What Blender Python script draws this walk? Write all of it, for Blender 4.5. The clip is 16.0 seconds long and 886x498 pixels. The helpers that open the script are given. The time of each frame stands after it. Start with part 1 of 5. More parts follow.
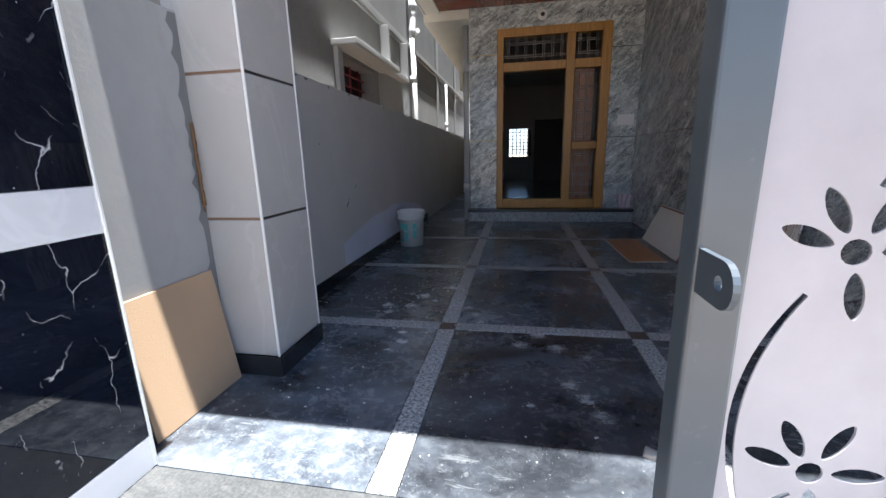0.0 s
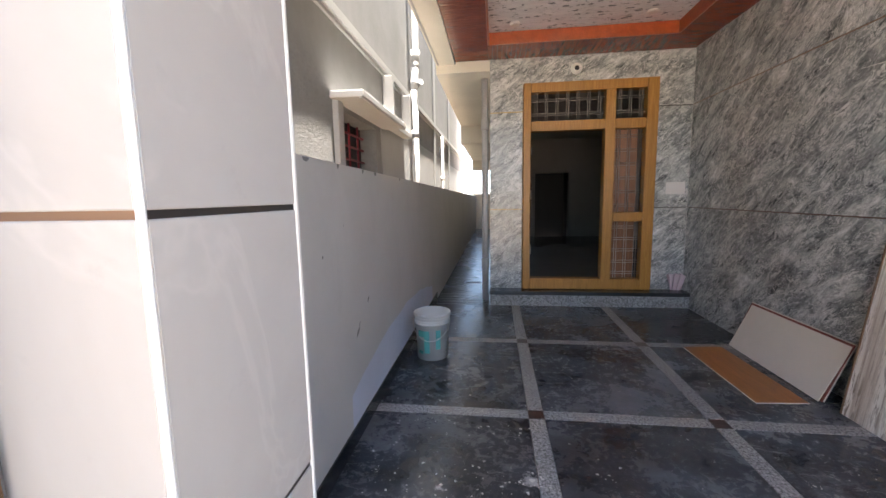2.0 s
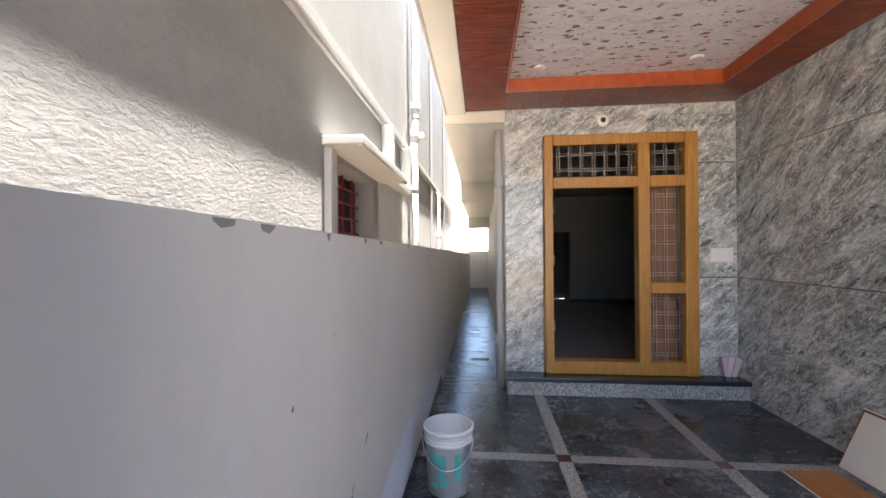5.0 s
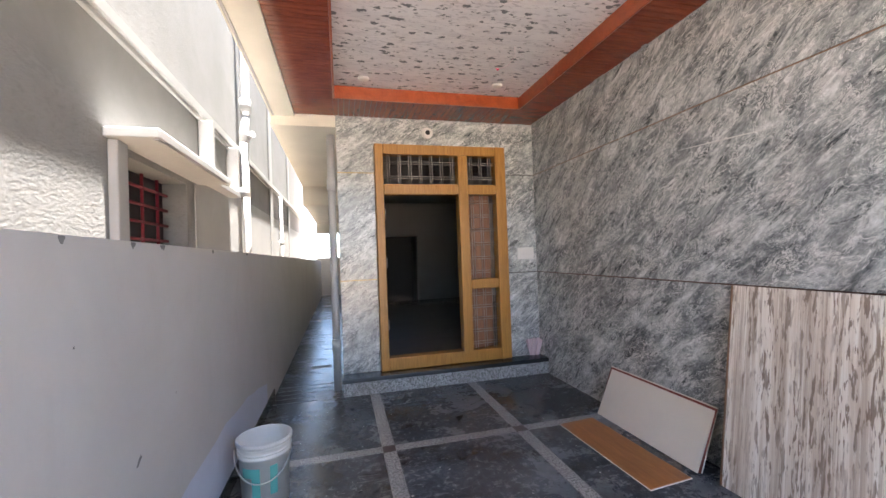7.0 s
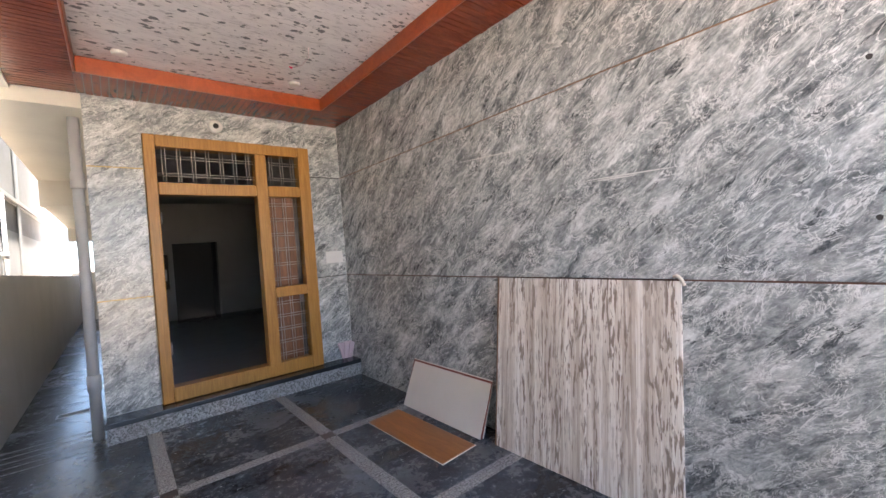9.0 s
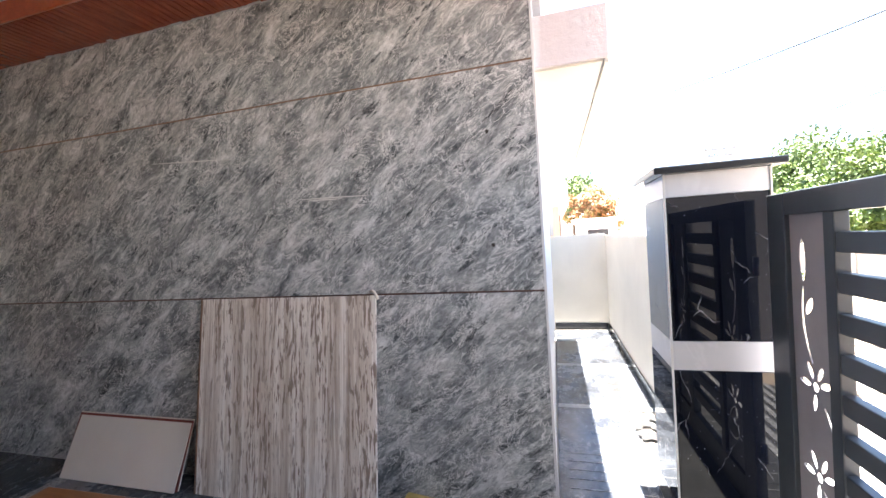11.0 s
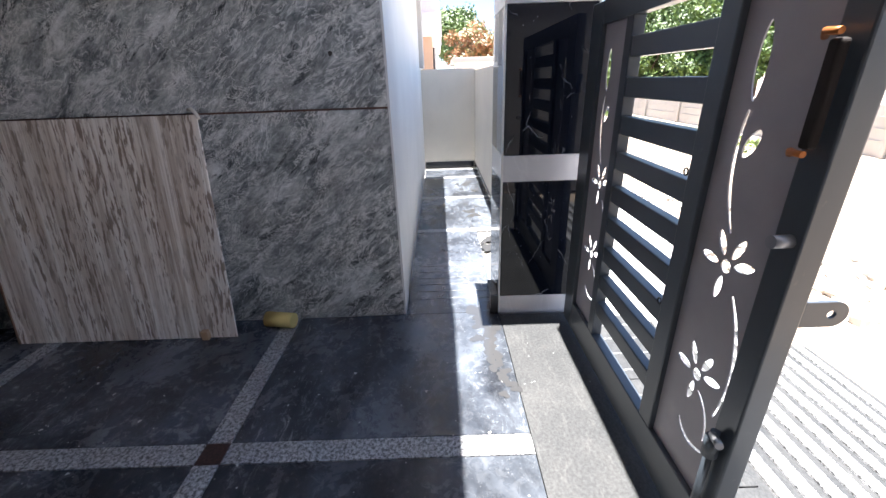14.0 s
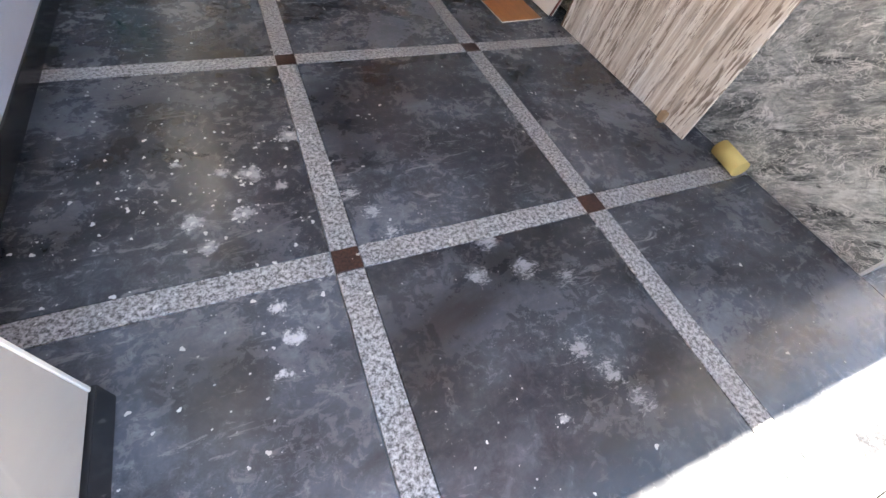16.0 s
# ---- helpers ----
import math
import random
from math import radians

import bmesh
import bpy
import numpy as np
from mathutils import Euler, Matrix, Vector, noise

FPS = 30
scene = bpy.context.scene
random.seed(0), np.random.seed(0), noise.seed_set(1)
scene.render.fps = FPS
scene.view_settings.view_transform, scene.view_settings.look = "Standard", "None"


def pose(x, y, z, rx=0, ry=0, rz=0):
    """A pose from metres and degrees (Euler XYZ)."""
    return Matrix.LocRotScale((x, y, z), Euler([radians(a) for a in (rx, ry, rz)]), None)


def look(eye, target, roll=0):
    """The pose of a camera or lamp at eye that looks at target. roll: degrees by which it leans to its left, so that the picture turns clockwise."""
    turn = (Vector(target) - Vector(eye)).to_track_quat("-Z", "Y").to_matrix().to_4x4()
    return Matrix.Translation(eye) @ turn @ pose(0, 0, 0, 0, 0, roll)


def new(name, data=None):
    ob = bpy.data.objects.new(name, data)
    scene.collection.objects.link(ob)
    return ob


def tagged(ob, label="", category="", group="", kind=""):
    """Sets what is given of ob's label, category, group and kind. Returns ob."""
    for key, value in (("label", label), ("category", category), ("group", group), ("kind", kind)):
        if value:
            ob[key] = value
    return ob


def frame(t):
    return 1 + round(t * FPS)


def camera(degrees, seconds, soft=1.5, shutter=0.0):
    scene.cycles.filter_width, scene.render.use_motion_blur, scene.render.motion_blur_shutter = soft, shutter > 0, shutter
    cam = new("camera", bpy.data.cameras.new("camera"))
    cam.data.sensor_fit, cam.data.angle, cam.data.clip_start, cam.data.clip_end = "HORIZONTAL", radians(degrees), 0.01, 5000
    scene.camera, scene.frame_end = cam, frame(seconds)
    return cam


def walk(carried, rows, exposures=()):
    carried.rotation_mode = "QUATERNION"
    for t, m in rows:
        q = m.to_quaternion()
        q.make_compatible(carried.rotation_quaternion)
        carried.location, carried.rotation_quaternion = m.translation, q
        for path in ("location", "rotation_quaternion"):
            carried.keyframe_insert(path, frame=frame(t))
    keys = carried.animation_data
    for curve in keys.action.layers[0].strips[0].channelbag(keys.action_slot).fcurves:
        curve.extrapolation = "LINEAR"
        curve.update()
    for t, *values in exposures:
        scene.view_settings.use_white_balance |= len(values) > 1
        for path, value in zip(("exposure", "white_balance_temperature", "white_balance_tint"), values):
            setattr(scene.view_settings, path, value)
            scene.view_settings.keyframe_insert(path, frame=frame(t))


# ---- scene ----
cam = camera(95.7, 16.0)
PATH = [
    (0, (-0.689, -2.249, 1.017), (-1.046, -0.335, 0.562), -1.5),
    (0.5, (-0.884, -1.91, 1.136), (-1.307, -0.019, 0.638), -1.6),
    (1, (-1.14, -1.639, 1.26), (-1.405, 0.277, 0.752), -1.0),
    (1.5, (-1.25, -1.356, 1.35), (-1.539, 0.587, 0.971), -1.4),
    (2, (-1.351, -1.123, 1.389), (-1.607, 0.844, 1.132), -1.0),
    (2.5, (-1.511, -0.802, 1.445), (-1.721, 1.181, 1.298), -1.1),
    (3, (-1.548, -0.54, 1.468), (-1.822, 1.44, 1.404), -1.2),
    (3.2, (-1.557, -0.443, 1.485), (-1.868, 1.532, 1.426), -1.1),
    (5.3, (-1.681, -0.324, 1.51), (-1.813, 1.671, 1.536), -0.4),
    (5.5, (-1.664, -0.338, 1.513), (-1.739, 1.661, 1.547), -0.7),
    (6, (-1.608, -0.361, 1.496), (-1.496, 1.636, 1.537), -1.1),
    (6.5, (-1.543, -0.393, 1.478), (-1.211, 1.579, 1.511), -1.5),
    (7, (-1.409, -0.451, 1.474), (-0.91, 1.486, 1.5), -2.1),
    (7.5, (-1.338, -0.502, 1.478), (-0.69, 1.39, 1.488), -3.0),
    (8, (-1.298, -0.521, 1.493), (-0.452, 1.291, 1.507), -3.9),
    (8.5, (-1.27, -0.544, 1.489), (-0.209, 1.151, 1.486), -4.4),
    (9, (-1.27, -0.553, 1.485), (-0.002, 0.994, 1.469), -4.3),
    (9.5, (-1.256, -0.567, 1.484), (0.201, 0.803, 1.48), -3.9),
    (10, (-1.243, -0.605, 1.493), (0.405, 0.529, 1.494), -3.8),
    (10.2, (-1.229, -0.625, 1.496), (0.491, 0.396, 1.494), -3.7),
    (12.3, (-1.122, -0.917, 1.509), (0.877, -0.895, 1.437), -3.7),
    (12.5, (-1.118, -0.921, 1.51), (0.881, -0.91, 1.442), -3.8),
    (13, (-1.123, -0.93, 1.515), (0.875, -0.935, 1.419), -4.0),
    (13.5, (-1.145, -0.929, 1.502), (0.835, -0.938, 1.218), -3.6),
    (14, (-1.158, -0.942, 1.337), (0.684, -0.938, 0.558), -2.0),
    (14.5, (-1.17, -0.942, 1.264), (0.449, -0.821, 0.097), 1.9),
    (15, (-1.198, -0.876, 1.229), (0.202, -0.498, -0.147), 8.7),
    (15.5, (-1.231, -0.768, 1.225), (-0.112, -0.044, -0.267), 15.2),
    (16, (-1.227, -0.832, 1.211), (-0.584, 0.192, -0.382), 13.0),
]
EXPOSURES = [
    (0.0, 3.2, 6000, 8), (0.6, 4.3, 6600, 9), (1.5, 4.35, 6950, 11), (3.0, 4.6, 6850, 11), (5.5, 4.9, 6700, 11), (8.0, 4.95, 6600, 11),
    (10.2, 4.85, 6800, 12), (11.4, 3.8, 6500, 12), (12.3, 2.9, 6400, 13), (13.3, 2.9, 6350, 13), (14.5, 3.6, 6150, 11), (15.3, 4.2, 6450, 11), (16.0, 5.2, 7600, 11),
]
walk(cam, [(t, look(eye, target, roll)) for t, eye, target, roll in PATH], EXPOSURES)


# ---- light ----
SUN_AT = Vector((0.05, -0.035, 1.0)).normalized()
world = bpy.data.worlds.new("sky")
scene.world = world
world.use_nodes = True
wt = world.node_tree
wt.nodes.clear()
sky = wt.nodes.new("ShaderNodeTexSky")
sky.sky_type = "NISHITA"
sky.sun_disc = False
sky.sun_elevation = math.asin(SUN_AT.z)
sky.sun_rotation = math.atan2(SUN_AT.x, SUN_AT.y)
sky.air_density, sky.dust_density, sky.ozone_density = 1.0, 0.2, 3.0
coord = wt.nodes.new("ShaderNodeTexCoord")
stretch = wt.nodes.new("ShaderNodeMapping")
stretch.inputs["Scale"].default_value = (1.0, 1.0, 2.6)
stretch.inputs["Location"].default_value = (3.1, 1.7, 0.4)
clouds = wt.nodes.new("ShaderNodeTexNoise")
clouds.inputs["Scale"].default_value = 3.3
clouds.inputs["Detail"].default_value = 7
clouds.inputs["Roughness"].default_value = 0.55
ramp = wt.nodes.new("ShaderNodeValToRGB")
ramp.color_ramp.elements[0].position, ramp.color_ramp.elements[1].position = 0.56, 0.72
mixer = wt.nodes.new("ShaderNodeMix")
mixer.data_type = "RGBA"
mixer.inputs["B"].default_value = (6.5, 6.6, 6.9, 1)
haze = wt.nodes.new("ShaderNodeMix")
haze.data_type = "RGBA"
haze.inputs["Factor"].default_value = 0.55
haze.inputs["B"].default_value = (1.35, 1.95, 3.1, 1)
back = wt.nodes.new("ShaderNodeBackground")
back.inputs["Strength"].default_value = 0.05
wout = wt.nodes.new("ShaderNodeOutputWorld")
wt.links.new(coord.outputs["Generated"], stretch.inputs["Vector"])
wt.links.new(stretch.outputs["Vector"], clouds.inputs["Vector"])
wt.links.new(clouds.outputs["Fac"], ramp.inputs["Fac"])
wt.links.new(ramp.outputs["Color"], mixer.inputs["Factor"])
wt.links.new(sky.outputs["Color"], haze.inputs["A"])
wt.links.new(haze.outputs["Result"], mixer.inputs["A"])
wt.links.new(mixer.outputs["Result"], back.inputs["Color"])
wt.links.new(back.outputs["Background"], wout.inputs["Surface"])

sun = new("sun", bpy.data.lights.new("sun", "SUN"))
sun.data.energy, sun.data.angle, sun.data.color = 3.5, radians(0.6), (1.0, 0.96, 0.90)
sun.rotation_mode = "QUATERNION"
sun.rotation_quaternion = SUN_AT.to_track_quat("Z", "Y")


# ---- materials ----
class Mat:
    """A node material under construction."""

    def __init__(self, name, rough=0.6, metal=0.0, spec=0.5):
        self.m = bpy.data.materials.new(name)
        self.m.use_nodes = True
        self.t = self.m.node_tree
        self.bsdf = self.t.nodes["Principled BSDF"]
        self.bsdf.inputs["Roughness"].default_value = rough
        self.bsdf.inputs["Metallic"].default_value = metal
        self.bsdf.inputs["Specular IOR Level"].default_value = spec
        self.geo = self.t.nodes.new("ShaderNodeNewGeometry")
        self.info = None

    def node(self, kind, **inputs):
        n = self.t.nodes.new(kind)
        for k, v in inputs.items():
            n.inputs[k].default_value = v
        return n

    def link(self, a, b):
        self.t.links.new(a, b)

    def place(self, scale=(1, 1, 1), rot=(0, 0, 0), vary=False):
        n = self.node("ShaderNodeMapping")
        n.inputs["Scale"].default_value = scale
        n.inputs["Rotation"].default_value = [radians(a) for a in rot]
        self.link(self.geo.outputs["Position"], n.inputs["Vector"])
        if vary:
            if not self.info:
                self.info = self.t.nodes.new("ShaderNodeObjectInfo")
            mul = self.node("ShaderNodeMath")
            mul.operation = "MULTIPLY"
            mul.inputs[1].default_value = 37.0
            self.link(self.info.outputs["Random"], mul.inputs[0])
            com = self.t.nodes.new("ShaderNodeCombineXYZ")
            for k in "XYZ":
                self.link(mul.outputs[0], com.inputs[k])
            self.link(com.outputs[0], n.inputs["Location"])
        return n.outputs[0]

    def noise(self, vec, scale, detail=4, rough=0.55, distort=0.0):
        n = self.node("ShaderNodeTexNoise", Scale=scale, Detail=detail, Roughness=rough, Distortion=distort)
        self.link(vec, n.inputs["Vector"])
        return n.outputs["Fac"]

    def voronoi(self, vec, scale, feature="F1", random=1.0):
        n = self.node("ShaderNodeTexVoronoi", Scale=scale, Randomness=random)
        n.feature = feature
        self.link(vec, n.inputs["Vector"])
        return n.outputs["Distance"]

    def ramp(self, fac, *stops):
        n = self.node("ShaderNodeValToRGB")
        els = n.color_ramp.elements
        while len(els) < len(stops):
            els.new(0.5)
        for e, (p, c) in zip(els, stops):
            e.position = p
            e.color = (*c, 1) if isinstance(c, tuple) else (c, c, c, 1)
        self.link(fac, n.inputs["Fac"])
        return n.outputs["Color"]

    def mix(self, fac, a, b, blend="MIX"):
        n = self.node("ShaderNodeMix")
        n.data_type = "RGBA"
        n.blend_type = blend
        for key, v in (("Factor", fac), ("A", a), ("B", b)):
            if isinstance(v, (int, float)):
                n.inputs[key].default_value = v if key == "Factor" else (v, v, v, 1)
            elif isinstance(v, tuple):
                n.inputs[key].default_value = (*v, 1)
            else:
                self.link(v, n.inputs[key])
        return n.outputs["Result"]

    def math(self, op, a, b=0.0):
        n = self.node("ShaderNodeMath")
        n.operation = op
        for i, v in enumerate((a, b)):
            if isinstance(v, (int, float)):
                n.inputs[i].default_value = v
            else:
                self.link(v, n.inputs[i])
        return n.outputs[0]

    def color(self, c):
        if isinstance(c, tuple):
            self.bsdf.inputs["Base Color"].default_value = (*c, 1)
        else:
            self.link(c, self.bsdf.inputs["Base Color"])
        return self

    def rough(self, r):
        self.link(r, self.bsdf.inputs["Roughness"])
        return self

    def bump(self, h, strength=0.3, distance=0.01):
        n = self.node("ShaderNodeBump", Strength=strength, Distance=distance)
        self.link(h, n.inputs["Height"])
        self.link(n.outputs["Normal"], self.bsdf.inputs["Normal"])
        return self


POWDER = ((-1.36, 0.51, 0.075), (-1.40, 0.30, 0.06), (-1.57, 0.30, 0.06), (-1.17, 0.72, 0.09), (-1.45, 0.54, 0.05), (-1.53, 0.18, 0.05), (-1.31, -0.24, 0.055),
          (-1.34, -0.12, 0.05), (-1.36, -0.34, 0.04), (-1.62, 0.62, 0.04), (-1.25, 0.42, 0.04), (-0.62, -0.74, 0.03))
SMEARED = ((-0.44, -0.57, 0.08), (-0.39, -0.68, 0.08), (-0.34, -0.79, 0.08), (-1.01, 0.31, 0.07), (-0.94, 0.20, 0.07), (-0.89, 0.08, 0.06), (-0.56, -0.06, 0.09), (-0.47, -0.22, 0.09),
           (-0.33, -0.30, 0.08), (-0.66, -0.20, 0.08))


def granite_black():
    """Black granite under building dust: cloudy haze, wiped streaks, powder blots and paint dots."""
    a = Mat("granite_black", 0.25)
    p = a.place()
    pv = a.place(vary=True)
    fine = a.noise(p, 90, 3, 0.7)
    base = a.ramp(fine, (0.35, (0.012, 0.014, 0.018)), (0.7, (0.045, 0.050, 0.058)))
    # haze at two scales, cut by darker wiped patches
    haze = a.noise(pv, 2.2, 9, 0.68, 0.5)
    film = a.ramp(haze, (0.32, 0.0), (0.52, 0.36), (0.68, 0.80))
    base = a.mix(film, base, (0.118, 0.136, 0.164))
    # dust film paled towards the gate, to put daylight into the front slabs
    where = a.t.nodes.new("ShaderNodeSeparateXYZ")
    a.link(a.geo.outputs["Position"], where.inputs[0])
    dust_daylight = a.math("MULTIPLY", a.math("SUBTRACT", 0.9, where.outputs["Y"]), 0.6)
    dust_daylight = a.math("MULTIPLY", a.math("MINIMUM", a.math("MAXIMUM", dust_daylight, 0.0), 1.0), a.ramp(a.noise(p, 3.3, 9, 0.70, 0.4), (0.38, 0.0), (0.66, 0.62)))
    base = a.mix(dust_daylight, base, (0.150, 0.168, 0.196))
    mottle = a.noise(pv, 21.0, 10, 0.74, 0.6)
    base = a.mix(a.ramp(mottle, (0.47, 0.0), (0.70, 0.62)), base, (0.22, 0.235, 0.255))
    wiped = a.noise(a.place((1.0, 1.7, 1), (0, 0, 25), vary=True), 1.6, 9, 0.62, 0.4)
    base = a.mix(a.ramp(wiped, (0.36, 0.85), (0.58, 0.0)), base, (0.012, 0.013, 0.016))
    # long pale wipe marks
    scuff = a.ramp(a.noise(a.place((1.0, 3.8, 1), (0, 0, 40)), 6.0, 10, 0.76, 1.0), (0.57, 0.0), (0.73, 1.0))
    area = a.ramp(a.noise(p, 1.5, 3, 0.5), (0.45, 0.0), (0.62, 1.0))
    scuffs = a.math("MULTIPLY", scuff, area)
    base = a.mix(a.math("MULTIPLY", scuffs, 0.8), base, (0.38, 0.39, 0.40))
    # powder blots with ragged edges, and wispy smears
    bend = a.node("ShaderNodeTexNoise", Scale=14.0, Detail=8.0, Roughness=0.75)
    a.link(p, bend.inputs["Vector"])
    warped = a.mix(0.075, p, bend.outputs["Color"], "LINEAR_LIGHT")

    def near(marks):
        out = None
        for x, y, r in marks:
            d = a.node("ShaderNodeVectorMath")
            d.operation = "DISTANCE"
            a.link(warped, d.inputs[0])
            d.inputs[1].default_value = (x, y, 0.0)
            soft = a.math("SUBTRACT", 1.0, a.math("MINIMUM", a.math("DIVIDE", d.outputs["Value"], r), 1.0))
            out = soft if out is None else a.math("MAXIMUM", out, soft)
        return out
    grit = a.math("MULTIPLY", a.noise(p, 34, 8, 0.8), 2.0)
    wisp = a.math("MULTIPLY", a.noise(a.place((1.0, 2.2, 1), (0, 0, 62)), 30, 10, 0.80, 1.0), 3.4)
    powder = a.ramp(a.math("MULTIPLY", a.math("ADD", near(POWDER), grit), 0.5), (0.68, 0.0), (0.86, 0.9))
    smear = a.ramp(a.math("MULTIPLY", a.math("ADD", near(SMEARED), wisp), 0.4), (0.90, 0.0), (1.0, 0.7))
    powder = a.math("MAXIMUM", powder, smear)
    base = a.mix(powder, base, (0.56, 0.56, 0.57))
    dots = a.ramp(a.voronoi(p, 19.0), (0.04, 1.0), (0.075, 0.0))
    pick = a.ramp(a.noise(p, 3.1, 2, 0.5), (0.46, 0.0), (0.52, 1.0))
    drops = a.math("MULTIPLY", dots, pick)
    dust = a.ramp(a.voronoi(p, 62.0), (0.07, 1.0), (0.13, 0.0))
    dusty = a.math("MULTIPLY", dust, a.ramp(a.noise(p, 5.2, 4, 0.6), (0.48, 0.0), (0.62, 0.8)))
    base = a.mix(dusty, base, (0.42, 0.43, 0.44))
    base = a.mix(a.math("MULTIPLY", drops, 0.85), base, (0.66, 0.66, 0.65))
    # each slab has its own depth of black
    tone = a.math("ADD", a.math("MULTIPLY", a.info.outputs["Random"], 0.55), 0.72)
    base = a.mix(1.0, base, tone, "MULTIPLY")
    a.color(base)
    r = a.mix(film, a.ramp(mottle, (0.35, 0.14), (0.7, 0.28)), 0.36)
    r = a.mix(a.math("MAXIMUM", scuffs, powder), r, 0.75)
    a.rough(a.mix(drops, r, 0.75))
    return a.bump(fine, 0.05, 0.002).m


def granite_dusty():
    """The same granite unpolished, under a film of cement dust."""
    a = Mat("granite_dusty", 0.8, spec=0.2)
    p = a.place()
    cloud = a.noise(p, 3.2, 10, 0.72, 0.8)
    base = a.ramp(cloud, (0.30, (0.026, 0.028, 0.029)), (0.50, (0.042, 0.043, 0.043)), (0.70, (0.080, 0.079, 0.076)))
    fine = a.noise(p, 80, 4, 0.75)
    base = a.mix(0.35, base, a.ramp(fine, (0.3, 0.012), (0.7, 0.12)))
    streak = a.noise(a.place((1.0, 4.0, 1), (0, 0, 62)), 5.0, 10, 0.76, 0.8)
    base = a.mix(a.ramp(streak, (0.55, 0.0), (0.72, 0.6)), base, (0.12, 0.116, 0.11))
    dots = a.ramp(a.voronoi(p, 15.0), (0.035, 1.0), (0.06, 0.0))
    base = a.mix(a.math("MULTIPLY", dots, 0.8), base, (0.30, 0.30, 0.29))
    a.color(base).rough(a.ramp(cloud, (0.35, 0.55), (0.7, 0.9)))
    return a.bump(fine, 0.08, 0.002).m


def granite_speckled():
    a = Mat("granite_speckled", 0.45)
    p = a.place()
    v = a.voronoi(p, 110)
    n = a.noise(p, 70, 4, 0.75)
    c = a.ramp(n, (0.40, 0.05), (0.48, 0.25), (0.58, 0.48), (0.72, 0.60))
    c = a.mix(a.ramp(v, (0.1, 0.5), (0.4, 0.0)), c, (0.10, 0.10, 0.11))
    dirt = a.noise(p, 4, 5, 0.6)
    c = a.mix(a.ramp(dirt, (0.45, 0.0), (0.8, 0.55)), c, (0.18, 0.17, 0.16))
    a.color(c)
    return a.bump(n, 0.08, 0.002).m


def granite_brown():
    a = Mat("granite_brown", 0.35)
    p = a.place()
    n = a.noise(p, 90, 3, 0.7)
    a.color(a.ramp(n, (0.35, (0.018, 0.010, 0.009)), (0.65, (0.075, 0.036, 0.030))))
    return a.m


def marble_green():
    """Grey-green marble with diagonal brushed streaks, on walls facing -x and -y."""
    a = Mat("marble_green", 0.22)
    # along x+y the walls run; tilt the streaks from upper right to lower left
    sep = a.t.nodes.new("ShaderNodeSeparateXYZ")
    a.link(a.place(vary=True), sep.inputs[0])
    run = a.math("SUBTRACT", sep.outputs["X"], sep.outputs["Y"])
    com = a.t.nodes.new("ShaderNodeCombineXYZ")
    a.link(run, com.inputs["X"])
    a.link(sep.outputs["Z"], com.inputs["Y"])
    turn = a.node("ShaderNodeMapping")
    turn.inputs["Rotation"].default_value = (0, 0, radians(-38))
    a.link(com.outputs[0], turn.inputs["Vector"])
    flat = a.node("ShaderNodeMapping")
    flat.inputs["Scale"].default_value = (0.60, 1.20, 1)
    a.link(turn.outputs[0], flat.inputs["Vector"])
    v = flat.outputs[0]
    bend = a.node("ShaderNodeTexNoise", Scale=3.4, Detail=4.0)
    a.link(v, bend.inputs["Vector"])
    w = a.mix(0.10, v, bend.outputs["Color"], "LINEAR_LIGHT")
    # cloudy grey ground in drifting bands
    mid = a.noise(w, 5.2, 12, 0.74, 0.5)
    c = a.ramp(mid, (0.34, (0.055, 0.066, 0.072)), (0.44, (0.16, 0.180, 0.186)), (0.52, (0.32, 0.345, 0.347)), (0.60, (0.55, 0.578, 0.575)), (0.70, (0.80, 0.82, 0.81)))
    wide = a.noise(v, 1.3, 3, 0.6, 0.6)
    c = a.mix(a.ramp(wide, (0.36, 0.55), (0.55, 0.0)), c, (0.17, 0.187, 0.188))

    def squeezed(along, across, source=turn.outputs[0]):
        m = a.node("ShaderNodeMapping")
        m.inputs["Scale"].default_value = (along, across, 1)
        a.link(source, m.inputs["Vector"])
        return a.mix(0.06, m.outputs[0], bend.outputs["Color"], "LINEAR_LIGHT")
    brush = a.noise(squeezed(0.8, 3.0), 6.5, 9, 0.72, 0.3)
    c = a.mix(a.ramp(brush, (0.53, 0.0), (0.64, 0.75)), c, (0.74, 0.765, 0.76))
    dark = a.noise(squeezed(0.7, 2.4), 6.0, 8, 0.70, 0.5)
    c = a.mix(a.ramp(dark, (0.37, 0.95), (0.43, 0.0)), c, (0.030, 0.040, 0.044))
    # thin curling pale threads, thick in some places and missing in others
    for scale, width, lo, tone in ((3.6, 0.012, 0.43, 0.90), (8.0, 0.020, 0.44, 0.86), (15.0, 0.028, 0.46, 0.80)):
        ridge = a.math("ABSOLUTE", a.math("SUBTRACT", a.noise(w, scale, 5, 0.62, 1.6), 0.5))
        where = a.ramp(a.noise(v, scale * 0.45 + 0.7, 3, 0.6), (lo, 0.0), (lo + 0.10, 0.85))
        c = a.mix(a.math("MULTIPLY", a.ramp(ridge, (0.0, 1.0), (width, 0.0)), where), c, (tone, tone * 1.01, tone))
    grain = a.noise(v, 48, 5, 0.78)
    c = a.mix(0.14, c, a.ramp(grain, (0.40, 0.02), (0.5, 0.35), (0.60, 1.0)))
    a.color(c).rough(a.ramp(mid, (0.3, 0.18), (0.7, 0.30)))
    return a.m


